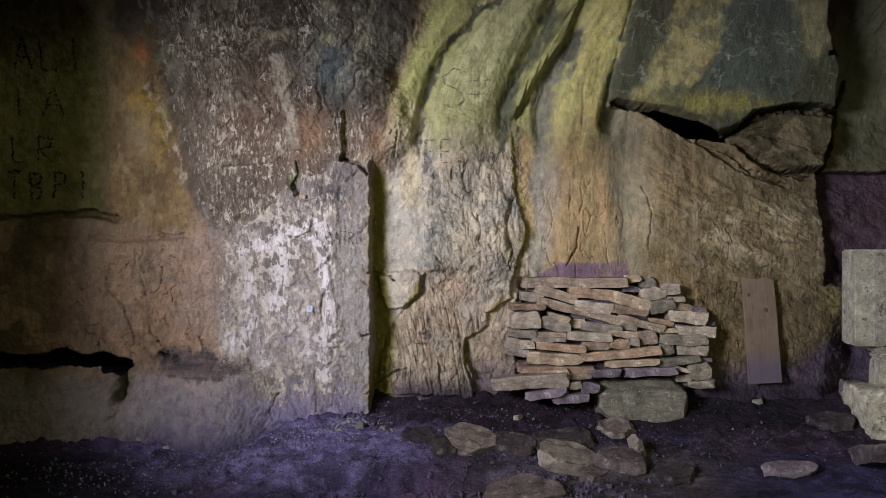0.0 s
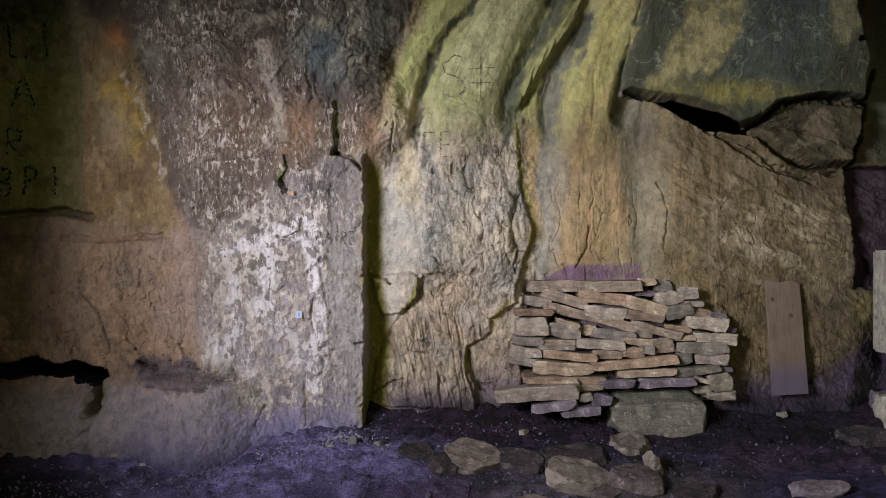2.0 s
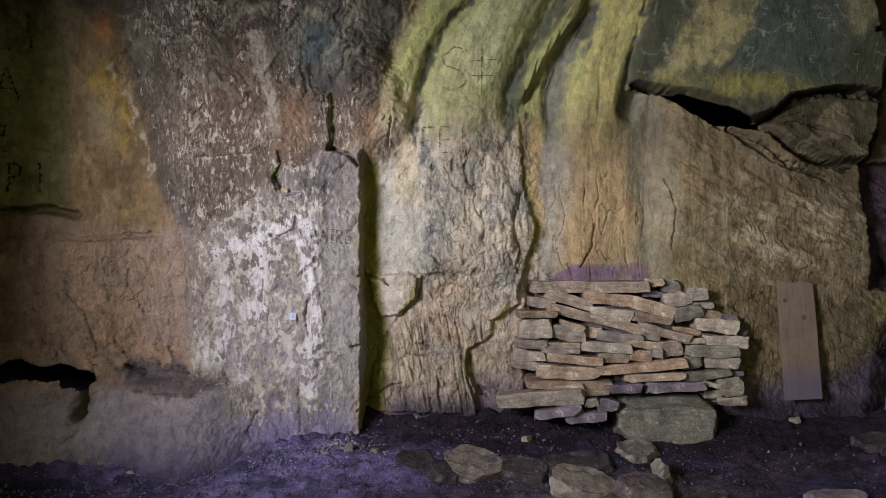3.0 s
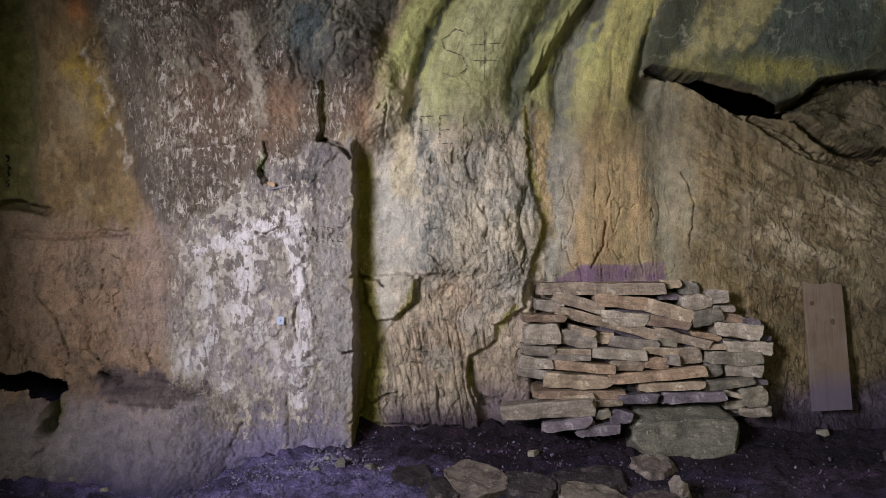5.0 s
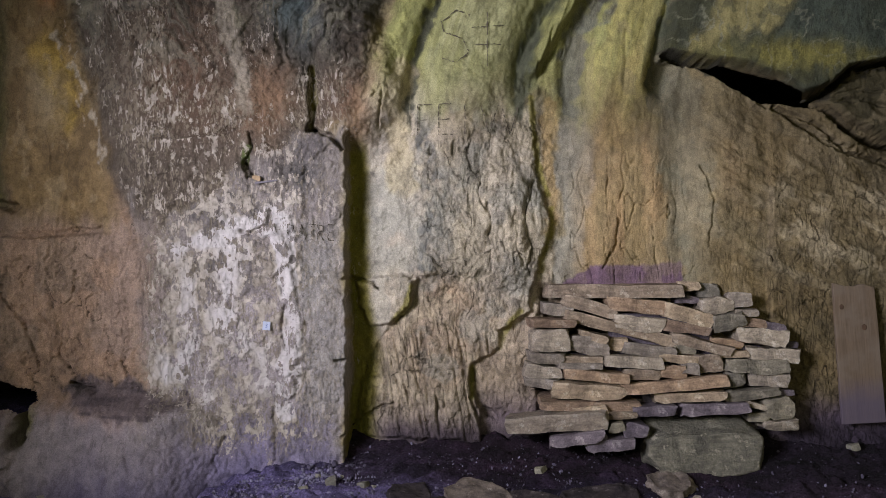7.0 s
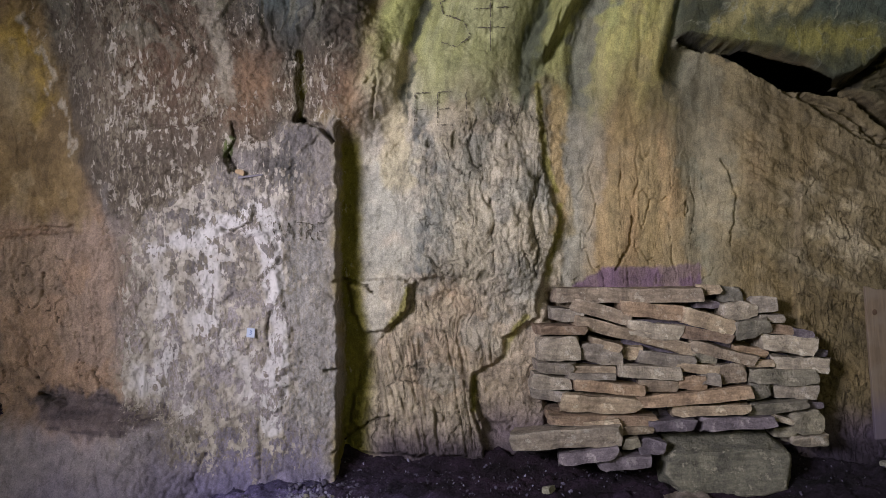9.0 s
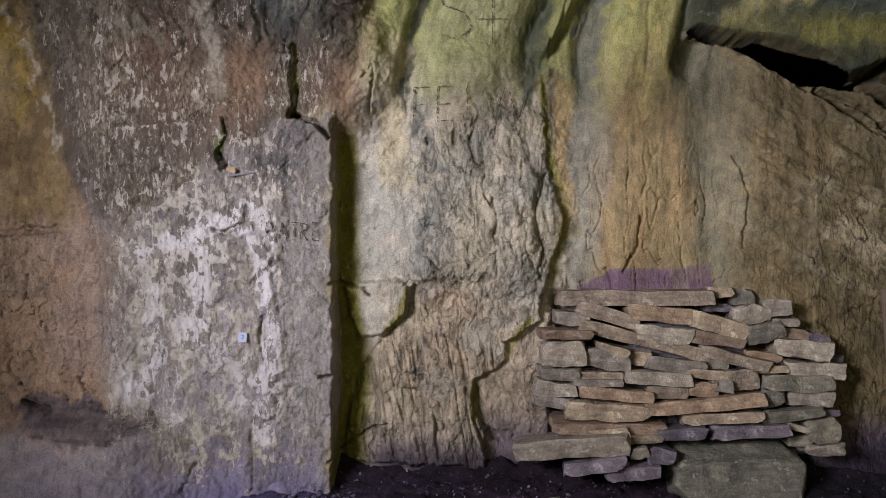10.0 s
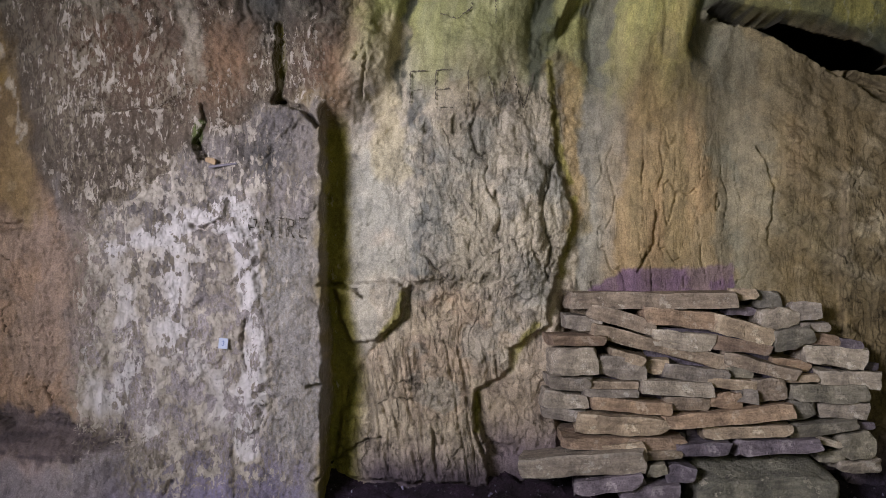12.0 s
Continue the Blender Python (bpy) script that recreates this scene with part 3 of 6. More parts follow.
# broken plaster, pits, general roughness
smooth_top = step(1.45, 1.75, WZ) * step(-0.40, -0.20, SX - 0.36 * rise)
calm = 1 - 0.55 * smooth_top * (1 - step(0.524, 0.672, SX)) - 0.80 * step(0.524, 0.672, SX) * (1 - 0.30 * over_soft) - 0.25 * over_soft
d += calm * 0.035 * (crumple(9, 8, 141) - 0.6) * (0.35 + 0.65 * step(-1.798, -2.169, SX)) + calm * 0.024 * (crumple(26, 22, 151) - 0.6) + calm * 0.010 * (crumple(60, 48, 161) - 0.6) + calm * (0.012 * (fbm(WX * 22, WZ * 22, 41, 4) - 0.5) + 0.022 * (fbm(WX * 9, WZ * 6, 42, 3) - 0.5))
left_crack = np.abs(fbm(WX * 9, WZ * 7, 44, 3) - 0.5)
d -= 0.018 * (1 - step(0.0, 0.013, left_crack)) * inside([(-2.355, 0.966), (-1.463, 0.966), (-1.463, 0.186), (-2.466, 0.186)], 0.2)
d += 0.11 * (crumple(5, 6, 181) - 0.6) * (1 - step(-2.113, -1.946, SX)) * (1 - step(0.082, 0.130, SZ))
scales = inside([(-2.540, 1.077), (-1.575, 1.077), (-1.500, 0.186), (-2.540, 0.186)], 0.12)
slant_c = np.abs(fbm(WX * 13 + WZ * 4.5, WZ * 5 - WX * 3, 171, 3) - 0.5)
d += scales * (0.04 * (crumple(8, 5, 172) - 0.6) - 0.026 * (1 - step(0.0, 0.011, slant_c)) * step(0.42, 0.56, fbm(WX * 3, WZ * 3, 173)))
SEAM = {
    "first": [(-0.177, 1.526), (-0.167, 1.689), (-0.145, 1.852), (-0.098, 2.015), (0.007, 2.196), (0.159, 2.341), (0.304, 2.471), (0.438, 2.631), (0.547, 2.812)],
    "second": [(0.391, 1.635), (0.409, 1.870), (0.474, 2.015), (0.572, 2.189), (0.645, 2.341), (0.710, 2.504), (0.753, 2.739)],
    "third": [(0.652, 1.617), (0.659, 1.834), (0.702, 2.015), (0.782, 2.160), (0.847, 2.268)],
    "fourth": [(1.086, 1.743), (1.115, 1.943), (1.188, 2.142), (1.246, 2.341), (1.282, 2.558), (1.311, 2.812)],
    "edge": [(-0.449, 1.436), (-0.391, 1.671), (-0.304, 1.943), (-0.203, 2.160), (-0.116, 2.359), (-0.043, 2.594), (0.040, 2.812)],
}
high = step(1.42, 1.80, WZ) * (1 - over)
for key, wide, soft, deep in (("first", 0.004, 0.05, 0.035), ("second", 0.012, 0.07, 0.034), ("third", 0.020, 0.07, 0.045), ("fourth", 0.02, 0.08, 0.05)):
    d -= high * deep * swell(SEAM[key], wide, soft)
for line, wide, soft, rise_by in (
    ([(-0.250, 1.617), (-0.225, 1.834), (-0.130, 2.124), (0.058, 2.413), (0.203, 2.739)], 0.03, 0.10, 0.07),
    ([(0.112, 1.761), (0.185, 2.051), (0.348, 2.323), (0.529, 2.667)], 0.08, 0.20, 0.09),
    ([(0.438, 1.834), (0.583, 2.051), (0.746, 2.268), (0.873, 2.594)], 0.016, 0.05, 0.085),
    ([(0.873, 1.363), (0.891, 1.761), (1.007, 2.160), (1.126, 2.594)], 0.07, 0.15, 0.08),
):
    d += high * rise_by * swell(line, wide, soft)
ropes = stroke([(0.438, 1.798), (0.565, 2.015), (0.728, 2.232), (0.873, 2.631)], 0.05, 0.08) * high
d += ropes * 0.05 * (np.abs(fbm(FLOW * 22 + 0.6 * fbm(WX * 6, WZ * 6, 49), WZ * 5, 47, 4) - 0.5) * 2 - 0.3)
folds = high * step(-0.386, -0.163, SX - 0.36 * rise)
d += folds * (0.022 * (fbm(FLOW * 9, WZ * 1.4, 45, 4) - 0.5) + 0.006 * (fbm(FLOW * 40, WZ * 8, 48, 3) - 0.5))
# crumpled vault: folds that fan out from a point over the recess
fan_x, fan_z = (-0.671, 1.330)
fan, reach = np.arctan2(WX - fan_x, WZ - fan_z), np.hypot(WX - fan_x, WZ - fan_z)
fan = fan + 0.75 * (fbm(WX * 2.4, WZ * 2.4, 46, 4) - 0.5) + 0.25 * (fbm(WX * 9, WZ * 9, 21, 3) - 0.5)
fan_n = fbm(fan * 7, reach * 2.4, 50, 4)
fan_f = fbm(fan * 24, reach * 7, 24, 4)
roof_area = (1 - inside(SEAM["edge"] + [(1.144, 2.812), (1.144, 1.436)], 0.03)) * step(1.50, 2.02, SZ) * step(-2.10, -1.75, SX - 0.35 * (SZ - 2.2)) * (1 - step(0.15, 0.35, SX))
d += roof_area * (0.10 * (np.abs(fan_n - 0.5) - 0.15) + 0.022 * (fan_f - 0.5) + 0.020 * (crumple(5, 6, 46) - 0.6) + 0.08 * (fbm(WX * 5 + WZ * 3, WZ * 5, 11, 5, 0.6) - 0.5))

# ---- pigment ----
KX, KZ = SX, SZ
SX = WX + 0.09 * (fbm(WX * 3.5, WZ * 3.5, 81) - 0.5) + 0.09 * (fbm(WX * 13, WZ * 9, 82) - 0.5) + 0.03 * (fbm(WX * 45, WZ * 35, 83) - 0.5)
SZ = WZ + 0.14 * (fbm(WX * 4.5, WZ * 3.5, 84) - 0.5) + 0.12 * (fbm(WX * 17, WZ * 7, 85) - 0.5) + 0.03 * (fbm(WX * 45, WZ * 35, 86) - 0.5)
P = np.zeros((*WX.shape, 3))
P[:] = (0.222, 0.180, 0.102)


def paint(mask, colour, strength=1.0):
    global P
    k = (np.clip(mask, 0, 1) * strength)[..., None]
    P = P * (1 - k) + np.array(colour) * k


n1, n2 = fbm(WX * 2.2, WZ * 2.2, 51), fbm(WX * 7, WZ * 4, 52)
streak = fbm(WX * 9, WZ * 1.1, 53, 4)
paint(step(0.5, 0.7, streak), (0.22, 0.19, 0.145), 0.6)
# middle grey rock
mg = step(-0.423, -0.312, SX) * (1 - step(0.524, 0.598, SX)) * (1 - step(1.597, 1.820, SZ))
paint(mg, (0.45, 0.392, 0.315))
paint(mg * step(0.45, 0.6, n2), (0.31, 0.285, 0.245), 0.7)
paint(mg * blob(-0.293, 1.152, 0.130, 0.297), (0.37, 0.335, 0.29))
paint(mg * step(0.42, 0.55, n1) * blob(0.022, 0.409, 0.446, 0.334), (0.36, 0.255, 0.175), 0.7)
paint(blob(0.041, 0.650, 0.119, 0.082), (0.38, 0.26, 0.16), 0.6)
paint(mg * (1 - step(0.20, 0.62, SZ)), (0.345, 0.275, 0.205), 0.7)
paint(marks * step(0.5, 0.6, fbm(rake * 20, WZ * 3, 15, 3)), (0.24, 0.19, 0.14), 0.45)
paint(blob(-0.235, 0.985, 0.055, 0.030), (0.46, 0.29, 0.20), 0.7)
paint(inside([(-0.403, 1.392), (-0.176, 1.392), (-0.149, 1.165), (-0.165, 0.825), (-0.380, 0.825), (-0.403, 1.165)], 0.08), (0.38, 0.36, 0.31), 0.5)
for bx, bz in ((-0.325, 1.090), (-0.262, 1.108), (-0.350, 1.300)):
    paint(blob(bx, bz, 0.022, 0.016), (0.16, 0.15, 0.135), 0.75)
paint(stroke([(-0.113, 1.642), (-0.097, 1.415), (-0.090, 1.188), (-0.097, 0.961), (-0.090, 0.791)], 0.013, 0.028) * step(0.36, 0.56, fbm(WX * 40, WZ * 18, 54)), (0.085, 0.088, 0.090), 0.9)
paint(stroke([(-0.040, 1.392), (-0.029, 1.165), (-0.006, 0.848)], 0.03, 0.05) * step(0.45, 0.6, fbm(WX * 18, WZ * 8, 20)), (0.17, 0.17, 0.165), 0.7)
paint(mid_area * step(0.5, 0.62, fbm(lean * 9, WZ * 2.5, 19, 4)), (0.25, 0.23, 0.18), 0.4)
paint(mid_area * step(0.58, 0.68, fbm(lean * 14, WZ * 6, 18, 4)), (0.46, 0.40, 0.31), 0.5)
paint(blob(0.115, 1.616, 0.223, 0.111), (0.26, 0.195, 0.13), 0.7)
crust = fbm(WX * 4.2, WZ * 4.6, 72, 5, 0.55)
paint(mg * step(0.52, 0.58, crust), (0.27, 0.265, 0.235), 0.45)
paint(mg * (1 - step(0.40, 0.46, crust)), (0.42, 0.355, 0.26), 0.45)
# Shade in the carved creases and chisel marks, put into the pigment
paint(mid_area * (1 - step(0.004, 0.016, np.abs(n_a - 0.5))), (0.12, 0.105, 0.075), 0.75)
paint((mid_area + low) * (1 - step(0.003, 0.012, np.abs(n_b - 0.5))) * step(0.48, 0.56, crust), (0.13, 0.11, 0.08), 0.7)
paint(marks * (1 - step(0.01, 0.04, chis)) * step(0.42, 0.52, fbm(WX * 7, WZ * 4, 29, 3)), (0.12, 0.092, 0.068), 0.5)
paint(side_rock, (0.30, 0.235, 0.175), 0.7)
paint(side_rock * (1 - step(0.02, 0.30, SZ)), (0.15, 0.115, 0.125), 0.8)
# ochre runs on the right
paint(stroke([(0.561, 1.857), (0.568, 1.449), (0.542, 1.077)], 0.022, 0.045), (0.35, 0.25, 0.12), 0.5)
paint(stroke([(0.691, 2.229), (0.672, 1.449), (0.661, 0.817)], 0.059, 0.052), (0.25, 0.235, 0.20), 0.85)
runs = step(0.32, 0.62, fbm(WX * 11, WZ * 1.6, 59, 4))
paint(inside([(0.760, 1.783), (1.10, 1.783), (1.20, 0.80), (0.740, 0.80)], 0.16), (0.315, 0.228, 0.118), 0.8)
paint(inside([(0.802, 1.50), (1.081, 1.50), (1.155, 0.80), (0.784, 0.80)], 0.22) * runs, (0.36, 0.225, 0.122), 0.65)
paint(stroke([(1.174, 1.857), (1.248, 1.449), (1.304, 0.854)], 0.052, 0.067), (0.19, 0.175, 0.125), 0.85)
paint(step(1.20, 1.80, SX), (0.116, 0.086, 0.045), 0.85)
paint(step(1.20, 1.40, SX) * step(0.46, 0.60, fbm(fall * 3, across * 6, 6, 4)), (0.175, 0.127, 0.064), 0.7)
paint(step(1.694, 2.399, SX), (0.078, 0.064, 0.038), 0.7)
paint(blob(2.028, 1.077, 0.483, 0.186) * step(0.5, 0.65, scal), (0.27, 0.22, 0.145), 0.6)
paint(blob(1.916, 0.936, 0.037, 0.111), (0.40, 0.34, 0.25), 0.4)
paint(blob(1.452, 1.337, 0.111, 0.223), (0.36, 0.25, 0.14), 0.35)
# Shade below the hanging rock, put into the pigment
paint(blob(1.656, 1.590, 0.557, 0.186), (0.115, 0.090, 0.050), 0.5)
# green and yellow algae under the roof
above = inside(SEAM["edge"] + [(1.325, 2.812), (1.090, 1.436), (-0.304, 1.327)], 0.03)
top_y = above * step(1.46, 1.98, SZ + 0.35 * (streak - 0.5)) * (1 - step(1.136, 1.285, SX))
hair = fbm(FLOW * 34, WZ * 3, 55, 4)
paint(top_y, (0.265, 0.262, 0.105))
paint(top_y * inside([(-0.340, 1.617), (-0.214, 2.124), (0.022, 2.739), (0.348, 2.739), (-0.014, 2.178), (-0.159, 1.906), (-0.188, 1.580)], 0.04), (0.295, 0.295, 0.115), 0.8)
paint(top_y * inside([(-0.116, 1.580), (-0.069, 1.979), (0.058, 2.196), (0.420, 2.739), (0.692, 2.739), (0.601, 2.305), (0.384, 1.943), (0.366, 1.617)], 0.05), (0.325, 0.32, 0.175), 0.9)
paint(top_y * inside([(0.728, 1.580), (0.746, 1.870), (0.891, 2.268), (1.018, 2.739), (1.253, 2.739), (1.180, 2.232), (1.065, 1.906), (1.043, 1.580)], 0.03), (0.36, 0.32, 0.12), 0.9)
paint(stroke([(0.927, 1.798), (0.891, 1.544)], 0.05, 0.10), (0.34, 0.25, 0.11), 0.45)
paint(top_y * step(0.54, 0.62, hair), (0.20, 0.19, 0.085), 0.40)
paint(top_y * step(0.56, 0.66, fbm(FLOW * 12, WZ * 2.2, 60, 4)), (0.21, 0.21, 0.085), 0.55)
paint(ropes * step(0.42, 0.60, fbm(FLOW * 20, WZ * 4, 26, 4)), (0.10, 0.105, 0.050), 0.85)
for key, wide, soft, colour in (("first", 0.008, 0.020, (0.060, 0.062, 0.048)), ("second", 0.022, 0.040, (0.075, 0.080, 0.055)), ("third", 0.035, 0.035, (0.150, 0.150, 0.120)), ("fourth", 0.050, 0.030, (0.072, 0.080, 0.058))):
    band = stroke(SEAM[key], wide, soft)
    paint(band * step(0.30, 0.46, hair + 0.18 * band), colour, 0.92)
# Shadow wedge at the head of the third seam, painted in
paint(stroke([(0.826, 2.189), (0.855, 2.276)], 0.020, 0.03), (0.060, 0.062, 0.05), 0.9)
paint(stroke([(1.108, 1.803), (1.144, 1.585), (1.195, 1.330), (1.210, 0.965)], 0.045, 0.04), (0.165, 0.150, 0.105), 0.75)
# ochre lines beside the seam that runs down to the stones
paint(stroke([(0.441, 1.676), (0.517, 1.730), (0.503, 1.577), (0.517, 1.439)], 0.010, 0.03), (0.10, 0.075, 0.035), 0.6)
paint(stroke([(0.550, 1.676), (0.554, 1.330), (0.514, 1.002)], 0.014, 0.030), (0.36, 0.24, 0.095), 0.5)
# pale shoulder beside the first fold
paint(stroke([(-0.215, 1.803), (-0.248, 1.621), (-0.226, 1.402), (-0.204, 1.257)], 0.035, 0.05), (0.44, 0.375, 0.25), 0.7)
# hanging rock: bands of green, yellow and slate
# Base tone darkened in place of the weaker light on the overhang
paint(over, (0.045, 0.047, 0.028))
paint(over * inside([(1.505, 2.930), (1.934, 2.930), (1.845, 2.501), (1.730, 2.215), (1.630, 2.001), (1.451, 1.912), (1.201, 1.858), (1.308, 2.001), (1.387, 2.287)], 0.03), (0.205, 0.178, 0.080), 0.9)
paint(over * inside([(1.880, 2.930), (2.273, 2.930), (2.231, 2.287), (2.273, 1.965), (2.023, 1.876), (1.630, 1.912), (1.730, 2.215)], 0.03), (0.050, 0.062, 0.050), 0.9)
paint(over * inside([(2.231, 2.716), (2.381, 2.716), (2.481, 2.215), (2.345, 2.126), (2.256, 2.287)], 0.04), (0.15, 0.14, 0.075), 0.85)
paint(over * blob(1.72, 1.845, 0.42, 0.060), (0.185, 0.165, 0.048), 0.85)
tangle = np.abs(fbm(WX * 9 + 0.5 * WZ, WZ * 9, 56, 4) - 0.5)
paint(over * (1 - step(0.004, 0.024, tangle)), (0.19, 0.19, 0.14), 0.55)
paint(over * step(0.52, 0.60, fbm(WX * 15, WZ * 12, 27, 5)), (0.045, 0.05, 0.036), 0.5)
paint(step(2.585, 2.659, SX) * step(1.449, 1.486, SZ), (0.070, 0.072, 0.043))
paint(wedge, (0.050, 0.043, 0.022), 0.9)
# Black of the open cracks, painted along the lip as shade
paint(stroke([(1.108, 1.862), (1.224, 1.840), (1.388, 1.811)], 0.010, 0.010), (0.03, 0.027, 0.02), 0.9)
paint(stroke([(1.844, 1.672), (1.924, 1.727), (2.004, 1.800), (2.245, 1.843), (2.536, 1.803)], 0.008, 0.012), (0.03, 0.027, 0.02), 0.85)
# sooty vault on the left
soot = inside([(-2.020, 3.083), (-0.052, 3.083), (-0.182, 2.414), (-0.349, 2.006), (-0.461, 1.560), (-0.683, 1.449), (-0.981, 1.300), (-1.426, 1.003), (-1.630, 1.152), (-1.760, 1.634), (-1.890, 2.117), (-2.169, 2.414)], 0.05)
paint(soot, (0.074, 0.057, 0.044))
paint(soot * step(0.46, 0.6, n1), (0.11, 0.088, 0.07), 0.8)
paint(soot * blob(-1.222, 1.727, 0.297, 0.334), (0.15, 0.09, 0.062), 0.8)
paint(soot * (1 - step(1.30, 1.75, SZ)), (0.165, 0.132, 0.110), 0.55)
paint(soot * blob(-0.713, 2.080, 0.156, 0.223), (0.085, 0.112, 0.120), 0.9)
paint(roof_area * soot * step(0.50, 0.66, fbm(fan * 30, reach * 8, 57, 4)), (0.20, 0.185, 0.15), 0.6)
# Valleys of the fan folds shaded in the pigment
paint(roof_area * soot * (1 - step(0.0, 0.07, np.abs(fan_n - 0.5))), (0.034, 0.031, 0.026), 0.5)
paint(soot * step(0.58, 0.66, fbm(fan * 9, reach * 5, 22, 4)) * step(1.75, 2.1, SZ), (0.27, 0.25, 0.19), 0.6)
paint(soot * step(-0.62, -0.40, SX) * step(1.95, 2.20, SZ), (0.085, 0.088, 0.075), 0.5)
paint(soot * blob(-0.20, 2.40, 0.10, 0.30), (0.045, 0.030, 0.020), 0.8)
for sx, sz, r in ((-0.730, 2.239, 0.05), (-1.008, 2.044, 0.035), (-1.045, 2.297, 0.045), (-0.702, 2.449, 0.06)):
    paint(blob(sx, sz, r * 1.4, r * 0.8), (0.36, 0.33, 0.23), 0.7)
paint(blob(-0.851, 1.653, 0.111, 0.167), (0.27, 0.165, 0.105), 0.8)
paint(blob(-0.442, 1.597, 0.130, 0.149), (0.22, 0.13, 0.085), 0.8)
paint(stroke([(-1.055, 2.117), (-0.981, 1.709), (-0.936, 1.486)], 0.022, 0.037) * step(0.4, 0.55, n2), (0.33, 0.285, 0.235), 0.8)
# plastered buttress
pl = inside([(-1.519, 1.152), (-1.389, 1.003), (-0.981, 1.300), (-0.683, 1.449), (-0.490, 1.449), (-0.475, -0.111), (-1.389, 0.037), (-1.419, 0.186)], 0.04)
paint(pl, (0.275, 0.243, 0.243))
paint(pl * step(0.45, 0.6, n2), (0.19, 0.168, 0.172), 0.8)
paint(pl * step(0.52, 0.62, fbm(WX * 14, WZ * 3, 92, 4)), (0.165, 0.138, 0.128), 0.7)
paint(pl * step(0.55, 0.65, fbm(WX * 10, WZ * 6, 93, 4)), (0.35, 0.305, 0.295), 0.7)
paint(pl * (1 - step(0.557, 0.817, SZ)), (0.46, 0.405, 0.43), 0.75)
paint(pl * step(-0.739, -0.646, SX) * (1 - step(0.929, 1.077, SZ)), (0.36, 0.335, 0.325), 0.8)
paint(blob(-0.669, 1.256, 0.089, 0.074), (0.07, 0.068, 0.07), 0.85)
paint(stroke([(-1.441, 1.002), (-1.419, 0.197)], 0.02, 0.10), (0.36, 0.285, 0.255), 0.7)
# brown left wall, ochre patch, olive panel
border = lerp(-1.456, -1.731, step(0.929, 1.412, WZ)) + 0.06 * (n2 - 0.5)
lw = (1 - step(border - 0.09, border + 0.06, SX)) * (1 - step(1.300, 1.523, SZ))
paint(lw, (0.275, 0.195, 0.140))
# Shade at the far left end, put into the pigment
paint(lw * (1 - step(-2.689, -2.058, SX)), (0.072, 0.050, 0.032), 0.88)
paint(lw * step(0.5, 0.65, n1), (0.22, 0.145, 0.10), 0.6)
paint(lw * step(-1.909, -1.500, SX) * (1 - step(1.003, 1.226, SZ)), (0.32, 0.232, 0.192), 0.7)
paint(lw * step(0.54, 0.64, fbm(WX * 5, WZ * 6, 95, 5)), (0.33, 0.215, 0.145), 0.6)
paint(inside([(-2.169, 2.191), (-1.872, 2.191), (-1.731, 1.560), (-1.612, 1.077), (-2.206, 1.077)], 0.06), (0.22, 0.15, 0.075))
ochre = inside([(-2.169, 2.340), (-1.872, 2.340), (-1.686, 1.449), (-1.630, 1.077), (-2.206, 1.077)], 0.08)
paint(inside([(-2.050, 1.913), (-1.928, 2.006), (-1.827, 1.820), (-1.790, 1.579), (-1.890, 1.504), (-1.965, 1.709)], 0.05), (0.34, 0.23, 0.055), 0.9)
paint(ochre * step(0.50, 0.58, fbm(WX * 8, WZ * 6, 97, 5)), (0.13, 0.088, 0.048), 0.6)
paint(ochre * step(0.56, 0.62, fbm(WX * 14, WZ * 10, 98, 5)), (0.33, 0.25, 0.15), 0.45)
paint(ochre * step(1.931, 2.229, SZ), (0.11, 0.085, 0.045), 0.6)
paint(stroke([(-1.916, 2.006), (-1.827, 1.783), (-1.753, 1.523), (-1.686, 1.337)], 0.004, 0.019) * step(0.4, 0.55, fbm(WX * 20, WZ * 12, 99)), (0.42, 0.36, 0.29), 0.8)
paint(blob(-1.983, 1.690, 0.089, 0.149), (0.28, 0.22, 0.14), 0.8)
paint(blob(-1.954, 2.191, 0.067, 0.082), (0.35, 0.14, 0.055), 0.8)
paint(pan, (0.19, 0.172, 0.072), 0.95)
paint(pan * step(0.5, 0.65, fbm(WX * 10, WZ * 10, 58)), (0.125, 0.11, 0.045), 0.7)
# plinth: grey, then violet light and shade painted in towards the ground
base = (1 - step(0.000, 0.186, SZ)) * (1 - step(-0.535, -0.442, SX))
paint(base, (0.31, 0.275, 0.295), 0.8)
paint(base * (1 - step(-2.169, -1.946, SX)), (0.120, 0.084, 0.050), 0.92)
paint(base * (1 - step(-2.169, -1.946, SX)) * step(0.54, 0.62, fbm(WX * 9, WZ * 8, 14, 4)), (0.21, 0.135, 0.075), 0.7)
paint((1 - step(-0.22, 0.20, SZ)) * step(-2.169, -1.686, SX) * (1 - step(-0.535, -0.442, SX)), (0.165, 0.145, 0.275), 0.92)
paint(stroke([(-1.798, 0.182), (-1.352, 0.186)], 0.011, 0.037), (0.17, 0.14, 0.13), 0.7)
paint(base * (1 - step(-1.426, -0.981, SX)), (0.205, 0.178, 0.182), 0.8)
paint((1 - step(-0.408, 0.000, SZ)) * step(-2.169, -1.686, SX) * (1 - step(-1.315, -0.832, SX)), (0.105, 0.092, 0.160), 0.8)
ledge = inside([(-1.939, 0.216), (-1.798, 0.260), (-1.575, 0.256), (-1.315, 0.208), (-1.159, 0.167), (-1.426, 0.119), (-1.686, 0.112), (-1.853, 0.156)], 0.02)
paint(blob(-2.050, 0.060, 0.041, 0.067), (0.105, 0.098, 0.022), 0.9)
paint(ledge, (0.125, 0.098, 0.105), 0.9)
